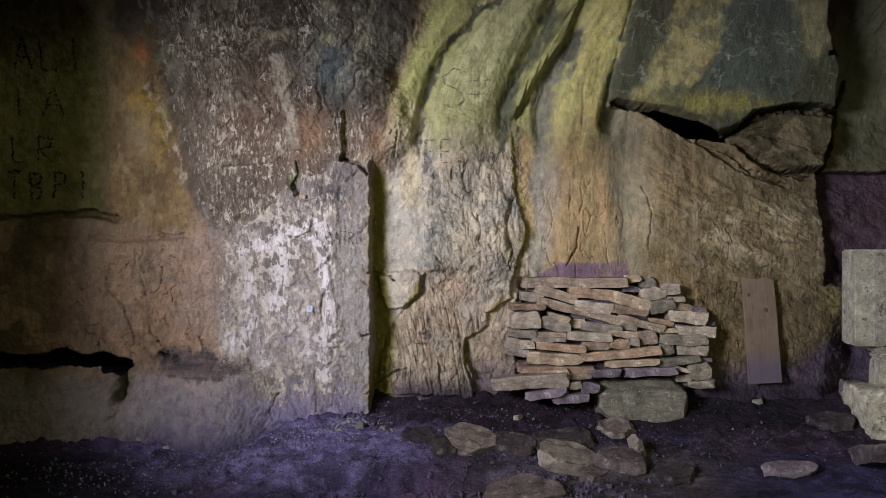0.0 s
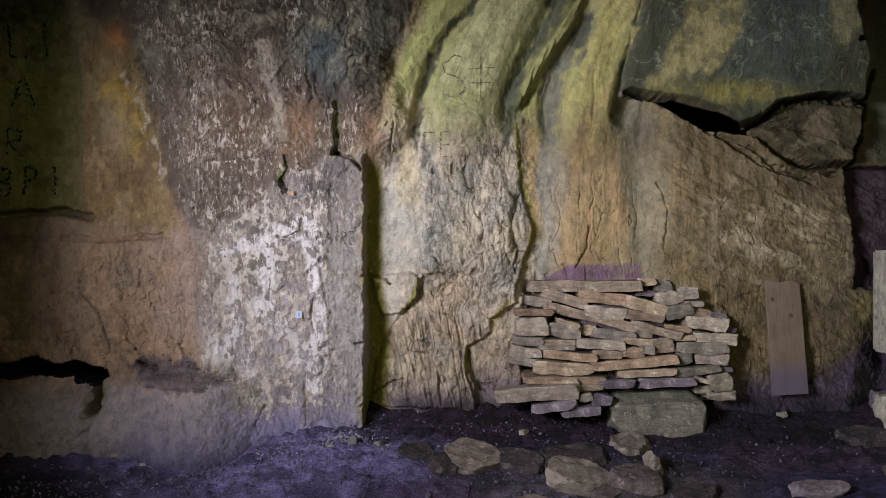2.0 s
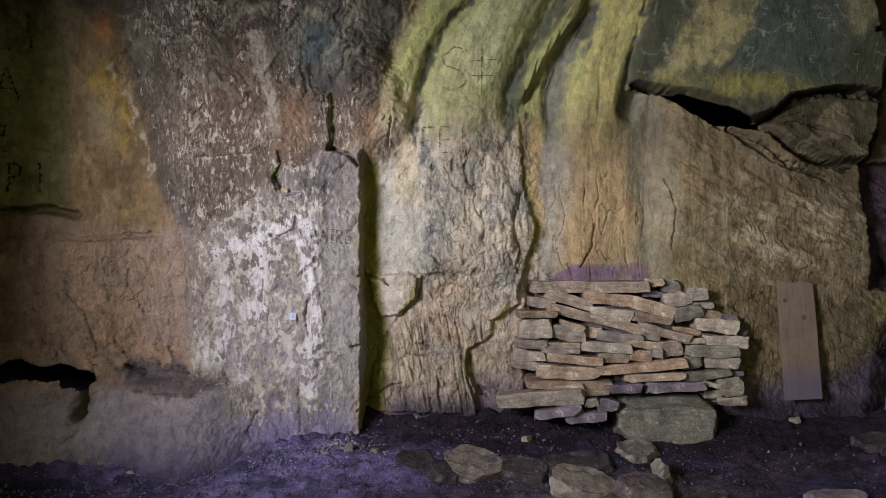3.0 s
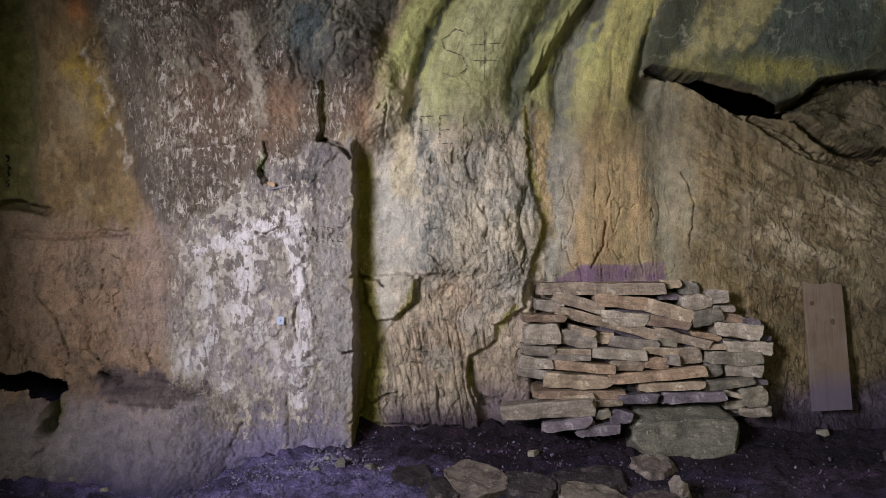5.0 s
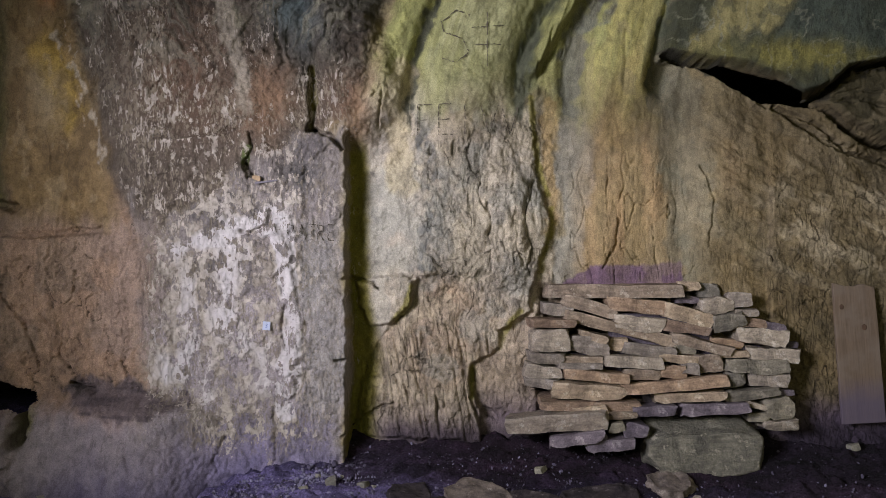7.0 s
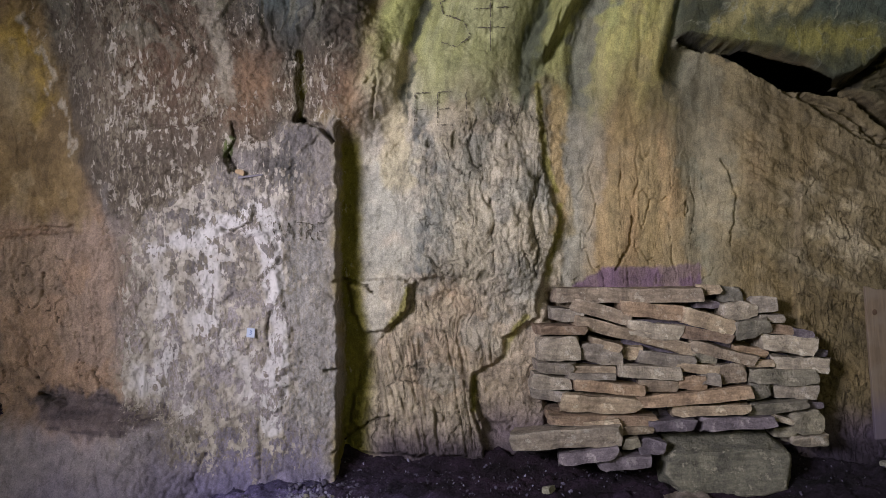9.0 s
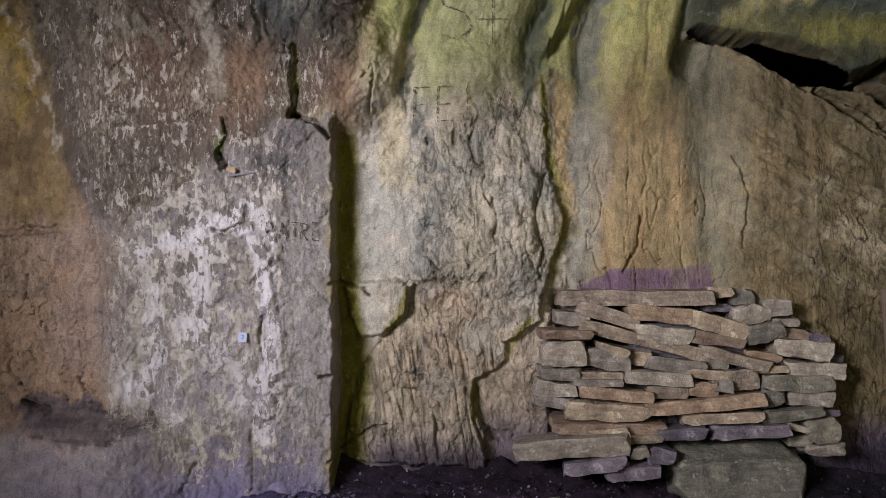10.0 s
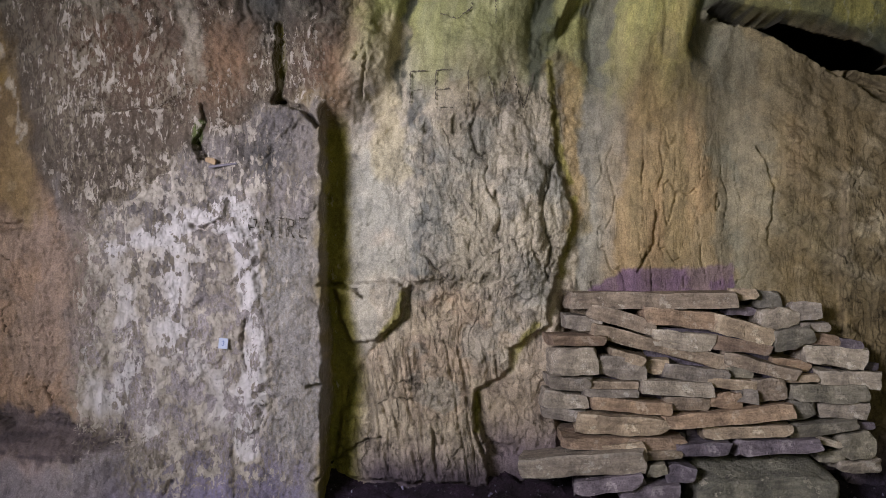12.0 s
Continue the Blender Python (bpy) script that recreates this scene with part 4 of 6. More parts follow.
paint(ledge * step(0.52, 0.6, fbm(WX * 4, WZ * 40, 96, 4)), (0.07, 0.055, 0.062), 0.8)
# Dark of the small hollow over the ledge, painted as shade
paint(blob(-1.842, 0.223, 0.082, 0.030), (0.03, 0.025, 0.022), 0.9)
# Lowest part shaded in the pigment until it meets the earth
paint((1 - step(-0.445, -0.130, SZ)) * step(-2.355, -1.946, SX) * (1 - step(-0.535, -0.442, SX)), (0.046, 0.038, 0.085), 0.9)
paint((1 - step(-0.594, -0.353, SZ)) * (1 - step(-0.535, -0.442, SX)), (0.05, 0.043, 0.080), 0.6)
paint(scales * (1 - step(0.002, 0.010, slant_c)) * step(0.42, 0.56, fbm(WX * 3, WZ * 3, 173)), (0.055, 0.038, 0.028), 0.85)
# recess and step edges, with the olive tint of their shadows painted in
SX, SZ = KX, KZ
foot = 1 - step(0.334, 0.817, SZ)
paint(step(-0.464, -0.453, SX) * (1 - step(lerp(-0.401, -0.371, foot), lerp(-0.349, -0.290, foot), SX)) * (1 - step(1.374, 1.486, SZ)), (0.205, 0.178, 0.034), 0.95)
paint(stroke([(-0.650, 1.802), (-0.631, 1.634), (-0.639, 1.516)], 0.007, 0.015), (0.15, 0.13, 0.035), 0.9)
for line in ([(-0.156, 0.721), (-0.171, 0.639), (-0.282, 0.513)], [(0.394, 0.594), (0.305, 0.483), (0.282, 0.416)], [(0.156, 0.305), (0.149, 0.167)], [(0.550, 1.114), (0.520, 0.929), (0.498, 0.799)], [(0.449, 1.672), (0.475, 1.374), (0.535, 1.189)]):
    paint(stroke(line, 0.007, 0.019) * step(0.3, 0.5, n2), (0.235, 0.205, 0.050), 0.85)
paint(stroke([(-0.951, 1.412), (-0.955, 1.345)], 0.011, 0.011), (0.12, 0.15, 0.05), 0.9)
# violet patch over the stones; violet shade painted at wall foot and niche
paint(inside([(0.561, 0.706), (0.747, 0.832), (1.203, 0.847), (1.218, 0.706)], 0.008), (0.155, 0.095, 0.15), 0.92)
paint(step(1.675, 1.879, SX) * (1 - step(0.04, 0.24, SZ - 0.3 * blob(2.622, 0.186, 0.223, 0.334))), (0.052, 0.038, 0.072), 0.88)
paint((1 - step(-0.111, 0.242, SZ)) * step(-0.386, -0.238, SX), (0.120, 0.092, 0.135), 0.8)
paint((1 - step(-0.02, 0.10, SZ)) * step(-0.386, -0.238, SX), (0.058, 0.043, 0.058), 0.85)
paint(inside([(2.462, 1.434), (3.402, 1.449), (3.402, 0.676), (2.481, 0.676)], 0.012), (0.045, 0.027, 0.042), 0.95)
# Deeper shade low on the right, also in the pigment
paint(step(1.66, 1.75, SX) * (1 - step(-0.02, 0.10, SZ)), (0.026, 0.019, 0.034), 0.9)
paint(blob(2.548, 0.557, 0.074, 0.093), (0.16, 0.14, 0.05), 0.7)
wide_r = step(0.60, 0.80, SX) * (1 - over) * (1 - step(2.44, 2.50, SX)) * step(0.3, 0.6, SZ)
worn = fbm(WX * 5, WZ * 4, 73, 6, 0.6)
paint(wide_r * step(0.53, 0.59, worn), (0.25, 0.20, 0.125), 0.35)
paint(wide_r * (1 - step(0.38, 0.45, worn)), (0.12, 0.098, 0.058), 0.25)
paint(wide_r * step(1.45, 1.75, SX) * step(0.60, 0.66, scal) * blob(1.95, 1.05, 0.5, 0.4), (0.32, 0.27, 0.185), 0.5)
# a darker belt under the folds, a lighter one below
belt = step(-0.089, 0.059, SX) * (1 - over)
P = P * (1 - 0.24 * belt * np.exp(-((SZ - 1.590) / 0.204) ** 2) + 0.16 * belt * np.exp(-((SZ - 1.040) / 0.223) ** 2))[..., None]
P = P * (0.84 + 0.32 * fbm(WX * 38, WZ * 30, 71, 3))[..., None]
# lime flakes (red), pits (green)
T = np.zeros_like(P)
net = fbm(WX * 5, WZ * 3.5, 91, 4) - 0.5
lean_x = SX + 0.42 * step(0.966, 2.117, SZ)
column = step(-1.612, -1.315, lean_x) * (1 - 0.48 * step(-0.739, -0.639, SX) * (1 - step(1.374, 1.523, SZ))) * (1 - step(-0.535, -0.349, SX))
net_area = inside([(-1.423, 0.892), (-1.295, 1.046), (-0.966, 1.082), (-0.801, 1.148), (-0.673, 0.965), (-0.658, 0.270), (-0.765, -0.022), (-1.222, 0.124), (-1.423, 0.307)], 0.07)
amount = 0.52 + 0.09 * np.exp(-((SZ - 1.25) / 0.28) ** 2) + 0.30 * net_area * (0.75 + 0.5 * vnoise(WX * 3.2, WZ * 2.4, 17)) + 0.06 * blob(-1.30, 1.62, 0.30, 0.42) - 0.55 * (1 - step(-0.204, 0.037, SZ)) - 0.35 * (1 - step(0.167, 0.279, SZ)) * (1 - step(-1.315, -1.129, SX)) - 0.14 * blob(-0.981, 2.117, 0.260, 0.223) - 0.45 * blob(-0.702, 2.080, 0.186, 0.223) - 0.3 * blob(-0.869, 1.672, 0.130, 0.149) - 0.16 * step(1.560, 1.820, SZ)
T[..., 0] = np.clip(column * (amount + 0.8 * net), 0, 1)
for line, wide, soft, more in (([(-1.427, 0.965), (-1.405, 0.709), (-1.397, 0.490)], 0.012, 0.06, 0.34), ([(-0.863, 1.046), (-0.776, 0.965), (-0.746, 0.782), (-0.710, 0.563), (-0.739, 0.343), (-0.765, 0.124)], 0.018, 0.06, 0.50), ([(-1.273, 0.874), (-1.236, 0.636), (-1.258, 0.343)], 0.015, 0.06, 0.22), ([(-1.313, 0.929), (-1.149, 0.965), (-0.966, 1.031), (-0.819, 1.075)], 0.010, 0.05, 0.26), ([(-1.397, 0.490), (-1.383, 0.197)], 0.02, 0.06, 0.22), ([(-1.478, 1.441), (-1.222, 1.455), (-0.966, 1.477)], 0.002, 0.012, 0.30)):
    T[..., 0] += more * stroke(line, wide, soft)
T[..., 0] = np.clip(T[..., 0], 0, 1)
T[..., 2] = np.clip(0.70 * mid_area + 0.65 * low + 0.5 * side_rock + 0.10 * rw * (1 - step(1.25, 1.55, SZ)) + 0.10 * right + 0.20 * scales + 0.30 * roof_area + 0.22 * pl + 0.5 * mid * (1 - mid_area) * (1 - low) * (1 - step(1.2, 1.5, SZ)) + 0.04 * folds + 0.06 * over, 0, 0.8)
T[..., 1] = np.clip(0.12 + 0.35 * mid_area + 0.2 * over + 0.6 * soot + 0.55 * pl, 0, 1)

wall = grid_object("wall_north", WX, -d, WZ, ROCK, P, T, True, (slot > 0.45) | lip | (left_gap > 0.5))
tagged(wall, "rough cave rock face with flaking lime plaster, ochre and green algae stains", "rock wall", kind="structure")


def crevice(name, x0, x1, z0, z1, depth, label):
    """The hollow behind an opening in the face: an uneven rock pocket."""
    u, v = np.meshgrid(np.linspace(0, 1, 40), np.linspace(0, 1, 24), indexing="ij")
    bowl = np.sin(np.pi * u) ** 0.35 * np.sin(np.pi * v) ** 0.35
    y = 0.40 + depth * bowl * (0.8 + 0.4 * fbm(u * 6, v * 5, 76))
    shape = (*u.shape, 3)
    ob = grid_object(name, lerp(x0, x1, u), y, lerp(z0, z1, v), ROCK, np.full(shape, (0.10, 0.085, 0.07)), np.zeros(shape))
    return tagged(ob, label, "rock pocket", kind="structure")


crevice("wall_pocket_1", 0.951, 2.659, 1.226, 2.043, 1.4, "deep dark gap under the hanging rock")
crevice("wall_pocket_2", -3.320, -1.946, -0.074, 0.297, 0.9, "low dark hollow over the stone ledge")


def face_y(x, z):
    """Where the rock face lies at x, z."""
    i = np.clip((np.asarray(z) - gz_[0]) / PITCH, 0, len(gz_) - 2)
    j = np.clip((np.asarray(x) - gx[0]) / PITCH, 0, len(gx) - 2)
    return -d[np.rint(i).astype(int), np.rint(j).astype(int)]


# ---- ground: a bank of earth that falls away from the wall ----
def ground_z(x, y):
    x, y = np.asarray(x, float), np.asarray(y, float)
    away = -y
    slope = np.where(away < 1.25, 0.45 * away, 0.5625 + 0.3 * (1 - np.exp(-(away - 1.25) * 1.5)))
    z = -slope - 0.15 * step(-0.5, -1.7, x) - 0.055 * np.exp(-((x + 0.45) / 0.35) ** 2) * step(0.45, 0.1, away)
    z = z + 0.05 * (fbm(x * 1.7, y * 2.6, 61) - 0.5) + 0.030 * (fbm(x * 4, y * 13, 62, 4) - 0.5)
    z = z + 0.030 * (np.abs(fbm(x * 4.5, y * 9, 68, 4) - 0.5) * 2 - 0.25)
    # unseen mound of earth, added to shade the lower wall and the ground
    z = z + 2.05 * np.exp(-((y + 3.9) / 0.55) ** 2) * step(-1.70, -2.00, x) * (0.9 + 0.2 * fbm(x * 3, y * 3, 69))
    # broken edge of the bank in the foreground, with a gully in it
    edge = 0.80 + 0.20 * (fbm(x * 2.5, x * 0.3, 63) - 0.5)
    z = z - 0.12 * step(edge, edge + 0.06, away) * step(-1.0, -0.6, x) * (1 - step(0.25, 0.6, x))
    z = z - 0.14 * np.exp(-((x + 0.31 + 0.3 * (away - 0.9)) / 0.035) ** 2) * step(0.78, 0.88, away) * (1 - step(1.15, 1.4, away))
    return z


ax = np.concatenate([-3.3 - np.linspace(6, 0, 26)[:-1] ** 2, np.linspace(-3.3, 3.3, 820), 3.3 + np.linspace(0, 6, 26)[1:] ** 2])
ay = np.concatenate([np.linspace(0.65, -1.35, 260), np.linspace(-1.35, -4, 70)[1:], np.linspace(-4, -12.5, 60)[1:], np.linspace(-12.5, -60, 20)[1:]])
AX, AY = np.meshgrid(ax, ay)
AZ = ground_z(AX, AY) - 0.6 * step(12.5, 30, -AY)
near = step(-1.4, -0.4, AY)
AZ = AZ + 0.22 * (np.abs(fbm(AX * 4 + 0.5 * fbm(AX * 3, AY * 3, 70), AY * 4, 54, 5, 0.55) - 0.5) - 0.12) * step(0.72, 0.92, -AY) * (1 - step(1.5, 2.5, -AY)) * step(-1.2, -0.7, AX) * (1 - step(0.9, 1.2, AX))
AZ = AZ + near * (0.075 * (np.abs(fbm(AX * 5, AY * 11, 3, 5, 0.6) - 0.5) - 0.1) + 0.040 * (fbm(AX * 16, AY * 26, 64, 5, 0.65) - 0.5) + 0.10 * np.maximum(fbm(AX * 10, AY * 15, 65, 4) - 0.57, 0) - 0.05 * np.maximum(fbm(AX * 6, AY * 14, 13, 4) - 0.58, 0))
GP_ = np.zeros((*AX.shape, 3))
GP_[:] = (0.024, 0.018, 0.038)
gn = fbm(AX * 1.8, AY * 3.5, 66)[..., None]
GP_ = lerp(GP_, np.array((0.033, 0.022, 0.033)), step(0.45, 0.62, gn))
GP_ = lerp(GP_, np.array((0.013, 0.0085, 0.013)), step(0.52, 0.66, fbm(AX * 3, AY * 12, 23, 4))[..., None] * 0.7)
# Violet light before the buttress, painted as pale pools on the earth
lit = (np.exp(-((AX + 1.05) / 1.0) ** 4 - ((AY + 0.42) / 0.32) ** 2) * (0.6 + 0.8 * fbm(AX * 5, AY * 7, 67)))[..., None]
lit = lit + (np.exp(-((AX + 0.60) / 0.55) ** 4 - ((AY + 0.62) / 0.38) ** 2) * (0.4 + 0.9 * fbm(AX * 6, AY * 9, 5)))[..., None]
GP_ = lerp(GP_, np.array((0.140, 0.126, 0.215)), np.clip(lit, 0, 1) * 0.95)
GP_ = lerp(GP_, np.array((0.080, 0.072, 0.052)), (np.exp(-((AX - 1.1) / 0.55) ** 2 - ((AY + 0.85) / 0.22) ** 2))[..., None] * 0.75)
GP_ = lerp(GP_, np.array((0.165, 0.160, 0.170)), (np.exp(-((AX - 0.42) / 0.34) ** 2 - ((AY + 1.05) / 0.26) ** 2))[..., None] * 0.75)
GP_ = lerp(GP_, np.array((0.030, 0.027, 0.062)), (step(1.5, 2.2, AX) * step(0.55, 0.95, -AY))[..., None] * 0.8)
GP_ = lerp(GP_, np.array((0.085, 0.042, 0.070)), (np.exp(-((AX + 0.10) / 0.35) ** 2 - ((AY + 1.05) / 0.25) ** 2))[..., None] * 0.7)
# Shade by the recess and beside the boulder, painted on the earth
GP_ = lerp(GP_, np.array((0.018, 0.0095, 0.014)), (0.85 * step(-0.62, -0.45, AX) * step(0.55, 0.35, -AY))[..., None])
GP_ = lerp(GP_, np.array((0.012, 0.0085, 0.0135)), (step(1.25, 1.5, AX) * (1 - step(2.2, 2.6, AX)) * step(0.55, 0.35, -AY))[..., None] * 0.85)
# Shade over the far left, also in the earth's colour
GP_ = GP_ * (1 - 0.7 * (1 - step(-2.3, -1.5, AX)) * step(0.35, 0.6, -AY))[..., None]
GP_ = GP_ * (0.25 + 1.5 * fbm(AX * 14, AY * 22, 12, 4) ** 1.0)[..., None]
GP_ = lerp(GP_, GP_ * 0.35, step(0.54, 0.60, fbm(AX * 5, AY * 16, 2, 5))[..., None] * 0.7)
GP_ = GP_ * np.array((1.0, 0.95, 1.22))
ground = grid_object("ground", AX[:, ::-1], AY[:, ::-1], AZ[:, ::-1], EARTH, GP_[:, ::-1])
tagged(ground, "dark violet-brown earth bank sloping away from the rock wall, light and shade in its colour", "ground", kind="structure")

# ---- the rest of the cave: vault, sides and the wall with the mouth ----
cy, cu = np.meshgrid(np.linspace(-0.05, -11.5, 80), np.linspace(-6.2, 5.2, 80), indexing="ij")
# The dip is an unseen lip, added to shade the upper face
vault = 2.72 + 1.58 * step(0.0, 2.2, -cy) - (1.82 - 0.14 * step(-2.05, -2.35, cu)) * np.exp(-((cy + 2.5) / 0.5) ** 2) - 0.05 * (cu - 0.4) ** 2 * step(0.0, 1.5, -cy) + 0.3 * (fbm(cu * 0.9, cy * 0.9, 71) - 0.5) + 0.1 * (fbm(cu * 4, cy * 4, 72) - 0.5)
brown = np.zeros((*cy.shape, 3))
brown[:] = (0.16, 0.14, 0.10)
none = np.zeros((*cy.shape, 3))
tagged(grid_object("ceiling", cu, cy, vault, ROCK, brown, none), "dark uneven cave roof of bare rock, with a low lip added for shade", "ceiling", kind="structure")
def side(name, near_y, far_y, x_of, colour, label):
    sy, sz = np.meshgrid(np.linspace(near_y, far_y, 90), np.linspace(-1.6, 4.6, 60), indexing="ij")
    rag = 0.16 * (fbm(sy * 1.1, sz * 1.1, 73) - 0.5) + 0.08 * (fbm(sy * 5, sz * 5, 74) - 0.5)
    ob = grid_object(name, x_of(sy, sz) + rag, sy, sz, ROCK, np.full((*sy.shape, 3), colour), np.zeros((*sy.shape, 3)))
    return tagged(ob, label, "rock wall", kind="structure")


# Unseen side wall; its bulge is added to shade the left of the face
side("wall_west_1", 0.1, -3.7, lambda y, z: -3.42 + (0.60 + 0.08 * step(1.3, 0.5, z) + 0.05 * step(1.4, 2.1, z)) * np.exp(-((y + 2.6) / 0.6) ** 2) - 1.2 * step(2.9, 3.7, -y), (0.17, 0.14, 0.09), "side wall of the cave in brown rock, with a bulge added for shade")
side("wall_west_2", -7.0, -11.5, lambda y, z: -5.4 + 0 * y, (0.17, 0.14, 0.09), "side wall of the cave beyond its western mouth")
side("wall_east", 0.1, -11.5, lambda y, z: 3.75 + 0.6 * step(2, 6, -y), (0.14, 0.12, 0.09), "side wall of the cave in dark rock")


def mouth_wall():
    """The front of the cave round its mouth: a thick ring of rock."""
    bm = bmesh.new()
    rings = []
    for k in range(64):
        a = 2 * math.pi * k / 64
        wob = 1 + 0.12 * (float(fbm(np.array(math.cos(a) * 2), np.array(math.sin(a) * 2), 75)) - 0.5)
        inner = (-0.6 + 5.2 * wob * math.cos(a), 1.2 + 2.35 * wob * math.sin(a))
        outer = (0.2 + 9.5 * math.cos(a), 1.4 + 6.0 * math.sin(a))
        rings.append([bm.verts.new((p[0], y, p[1])) for p, y in ((inner, -11.3), (inner, -12.3), (outer, -12.3), (outer, -11.3))])
    for a, b in zip(rings, rings[1:] + rings[:1]):
        for i in range(4):
            bm.faces.new((a[i], b[i], b[(i + 1) % 4], a[(i + 1) % 4]))
    bmesh.ops.recalc_face_normals(bm, faces=bm.faces)
    return mesh_object("wall_south", bm, GREY)


tagged(mouth_wall(), "rock front of the cave round its wide mouth", "rock wall", kind="structure")


# ---- stones ----
def stone_mesh(w, dep, h, seed, rough=0.12, round_=0.35, cuts=5):
    """A broken slab: flattened faces, knocked-off corners, uneven outline. Its base is at z = 0."""
    rnd = random.Random(seed)
    bm = bmesh.new()
    bmesh.ops.create_cube(bm, size=2.0)
    bmesh.ops.subdivide_edges(bm, edges=bm.edges, cuts=cuts, use_grid_fill=True)
    off = Vector((rnd.uniform(-50, 50), rnd.uniform(-50, 50), rnd.uniform(-50, 50)))
    slant = [rnd.uniform(-0.12, 0.12) for _ in range(5)]
    size = Vector((w, dep, h)) / 2
    end = [rnd.uniform(-0.3, 0.3), rnd.uniform(-0.15, 0.15), rnd.uniform(-0.15, 0.15)]
    chops = []
    for _ in range(8):
        n = Vector((rnd.choice((-1, 1)) * rnd.uniform(0.3, 1), rnd.uniform(-1, 1) - 0.3, rnd.choice((-1, 1)) * rnd.uniform(0.2, 1))).normalized()
        reach = abs(n.x) * size.x + abs(n.y) * size.y + abs(n.z) * size.z
        chops.append((n, reach - rnd.uniform(0.05, 0.55) * min(size)))
    amp = min(h, dep, w)
    for v in bm.verts:
        p = v.co.copy()
        p = p.lerp(p.normalized() * 1.22, round_ * 0.22 * max(0.0, (p.length - 1.05) / 0.68))
        p.x *= 1.0 + end[0] * p.z * min(1, size.z / size.x) + end[1] * p.y * 0.5
        p.z *= 1.0 + end[2] * p.x
        p.z += slant[2] * 0.6 * p.x
        p.y += slant[3] * 0.5 * p.x + slant[4] * p.z
        p = Vector((p.x * size.x, p.y * size.y, p.z * size.z))
        for n, far in chops:
            past = p.dot(n) - far
            if past > 0:
                p -= n * past
        k = min(1.0, amp / 0.07) * rough / 0.12
        p += noise.noise_vector(p * 9 + off) * 0.008 * k + noise.noise_vector(p * 30 + off) * 0.007 * k
        v.co = p + Vector((0, 0, h / 2))
    for e in bm.edges:
        if len(e.link_faces) == 2:
            e.smooth = e.calc_face_angle(0) < radians(24)
    for f in bm.faces:
        f.smooth = True
    return bm


COUNT = [0]


def stone(name, label, category, w, dep, h, material, m, group="", rough=0.12, round_=0.35, cuts=8):
    COUNT[0] += 1
    ob = mesh_object(name, stone_mesh(w, dep, h, COUNT[0] * 31 + 5, rough, round_, cuts), material)
    ob.matrix_world = m
    return tagged(ob, label, category, group)


PILE = "slabs of the dry-stacked stone heap"
KINDS = {"t": (TAN, "tan sandstone slab in the dry-stacked heap"), "o": (ORANGE, "rusty brown sandstone slab in the dry-stacked heap"),
         "g": (GREY, "grey sandstone slab in the dry-stacked heap"), "m": (OLIVE, "mossy grey-green stone in the dry-stacked heap"),
         "v": (VIOLET, "violet-grey stone slab in the dry-stacked heap"),
         "w": (WAN, "wide pale dusty slab at the foot of the dry-stacked heap")}


def slab(x0, z0, x1, z1, th, kind="t", front=0.30, dep=0.30, rough=0.12, round_=0.35):
    """A slab whose front middle line runs from (x0, z0) to (x1, z1)."""
    x0, x1, z0, z1 = x0 * 1.015, x1 * 1.015, 0.925 + (z0 - 0.925) * 1.015, 0.925 + (z1 - 0.925) * 1.015
    front -= 0.10
    w, tilt = math.hypot(x1 - x0, z1 - z0), math.degrees(math.atan2(z1 - z0, x1 - x0))
    material, label = KINDS[kind]
    lean = random.Random(COUNT[0]).uniform(-3, 3)
    m = pose((x0 + x1) / 2, -front + dep / 2, (z0 + z1) / 2, lean, -tilt, random.Random(COUNT[0] + 99).uniform(-4, 4))
    return stone("stacked_stone", label, "stone", w * 1.05, dep, th * 0.94, material, m @ pose(0, 0, -th / 2), PILE, rough, round_)


# top rows
slab(0.526, 0.716, 1.174, 0.716, 0.068, "t", 0.24, 0.26)
slab(1.170, 0.729, 1.267, 0.733, 0.051, "t", 0.20, 0.2)
slab(1.159, 0.675, 1.257, 0.668, 0.040, "v", 0.19, 0.2)
slab(0.597, 0.673, 0.846, 0.601, 0.065, "t", 0.25, 0.24)
slab(0.805, 0.652, 1.092, 0.627, 0.072, "o", 0.26, 0.24)
slab(1.075, 0.628, 1.315, 0.567, 0.079, "t", 0.28, 0.26)
slab(1.305, 0.556, 1.469, 0.585, 0.086, "m", 0.28, 0.24, 0.16, 0.8)
slab(1.266, 0.630, 1.410, 0.655, 0.086, "g", 0.25, 0.22, 0.16, 0.7)
slab(1.394, 0.666, 1.513, 0.669, 0.076, "g", 0.24, 0.2, 0.14, 0.6)
slab(1.267, 0.711, 1.369, 0.711, 0.072, "m", 0.17, 0.16, 0.2, 0.7)
slab(1.432, 0.608, 1.536, 0.608, 0.036, "g", 0.26, 0.2)
slab(0.497, 0.630, 0.627, 0.615, 0.065, "g", 0.22, 0.2)
slab(0.613, 0.595, 1.136, 0.463, 0.057, "t", 0.28, 0.26)
slab(0.841, 0.567, 1.070, 0.542, 0.075, "g", 0.29, 0.24, 0.16, 0.6)
slab(1.068, 0.549, 1.294, 0.513, 0.054, "o", 0.28, 0.24)
slab(1.124, 0.495, 1.403, 0.424, 0.054, "t", 0.30, 0.26)
# middle rows
slab(0.429, 0.560, 0.640, 0.553, 0.046, "o", 0.32, 0.28)
slab(0.435, 0.479, 0.610, 0.479, 0.111, "g", 0.33, 0.26, 0.12, 0.2)
slab(0.626, 0.460, 0.804, 0.442, 0.093, "g", 0.30, 0.24, 0.16)
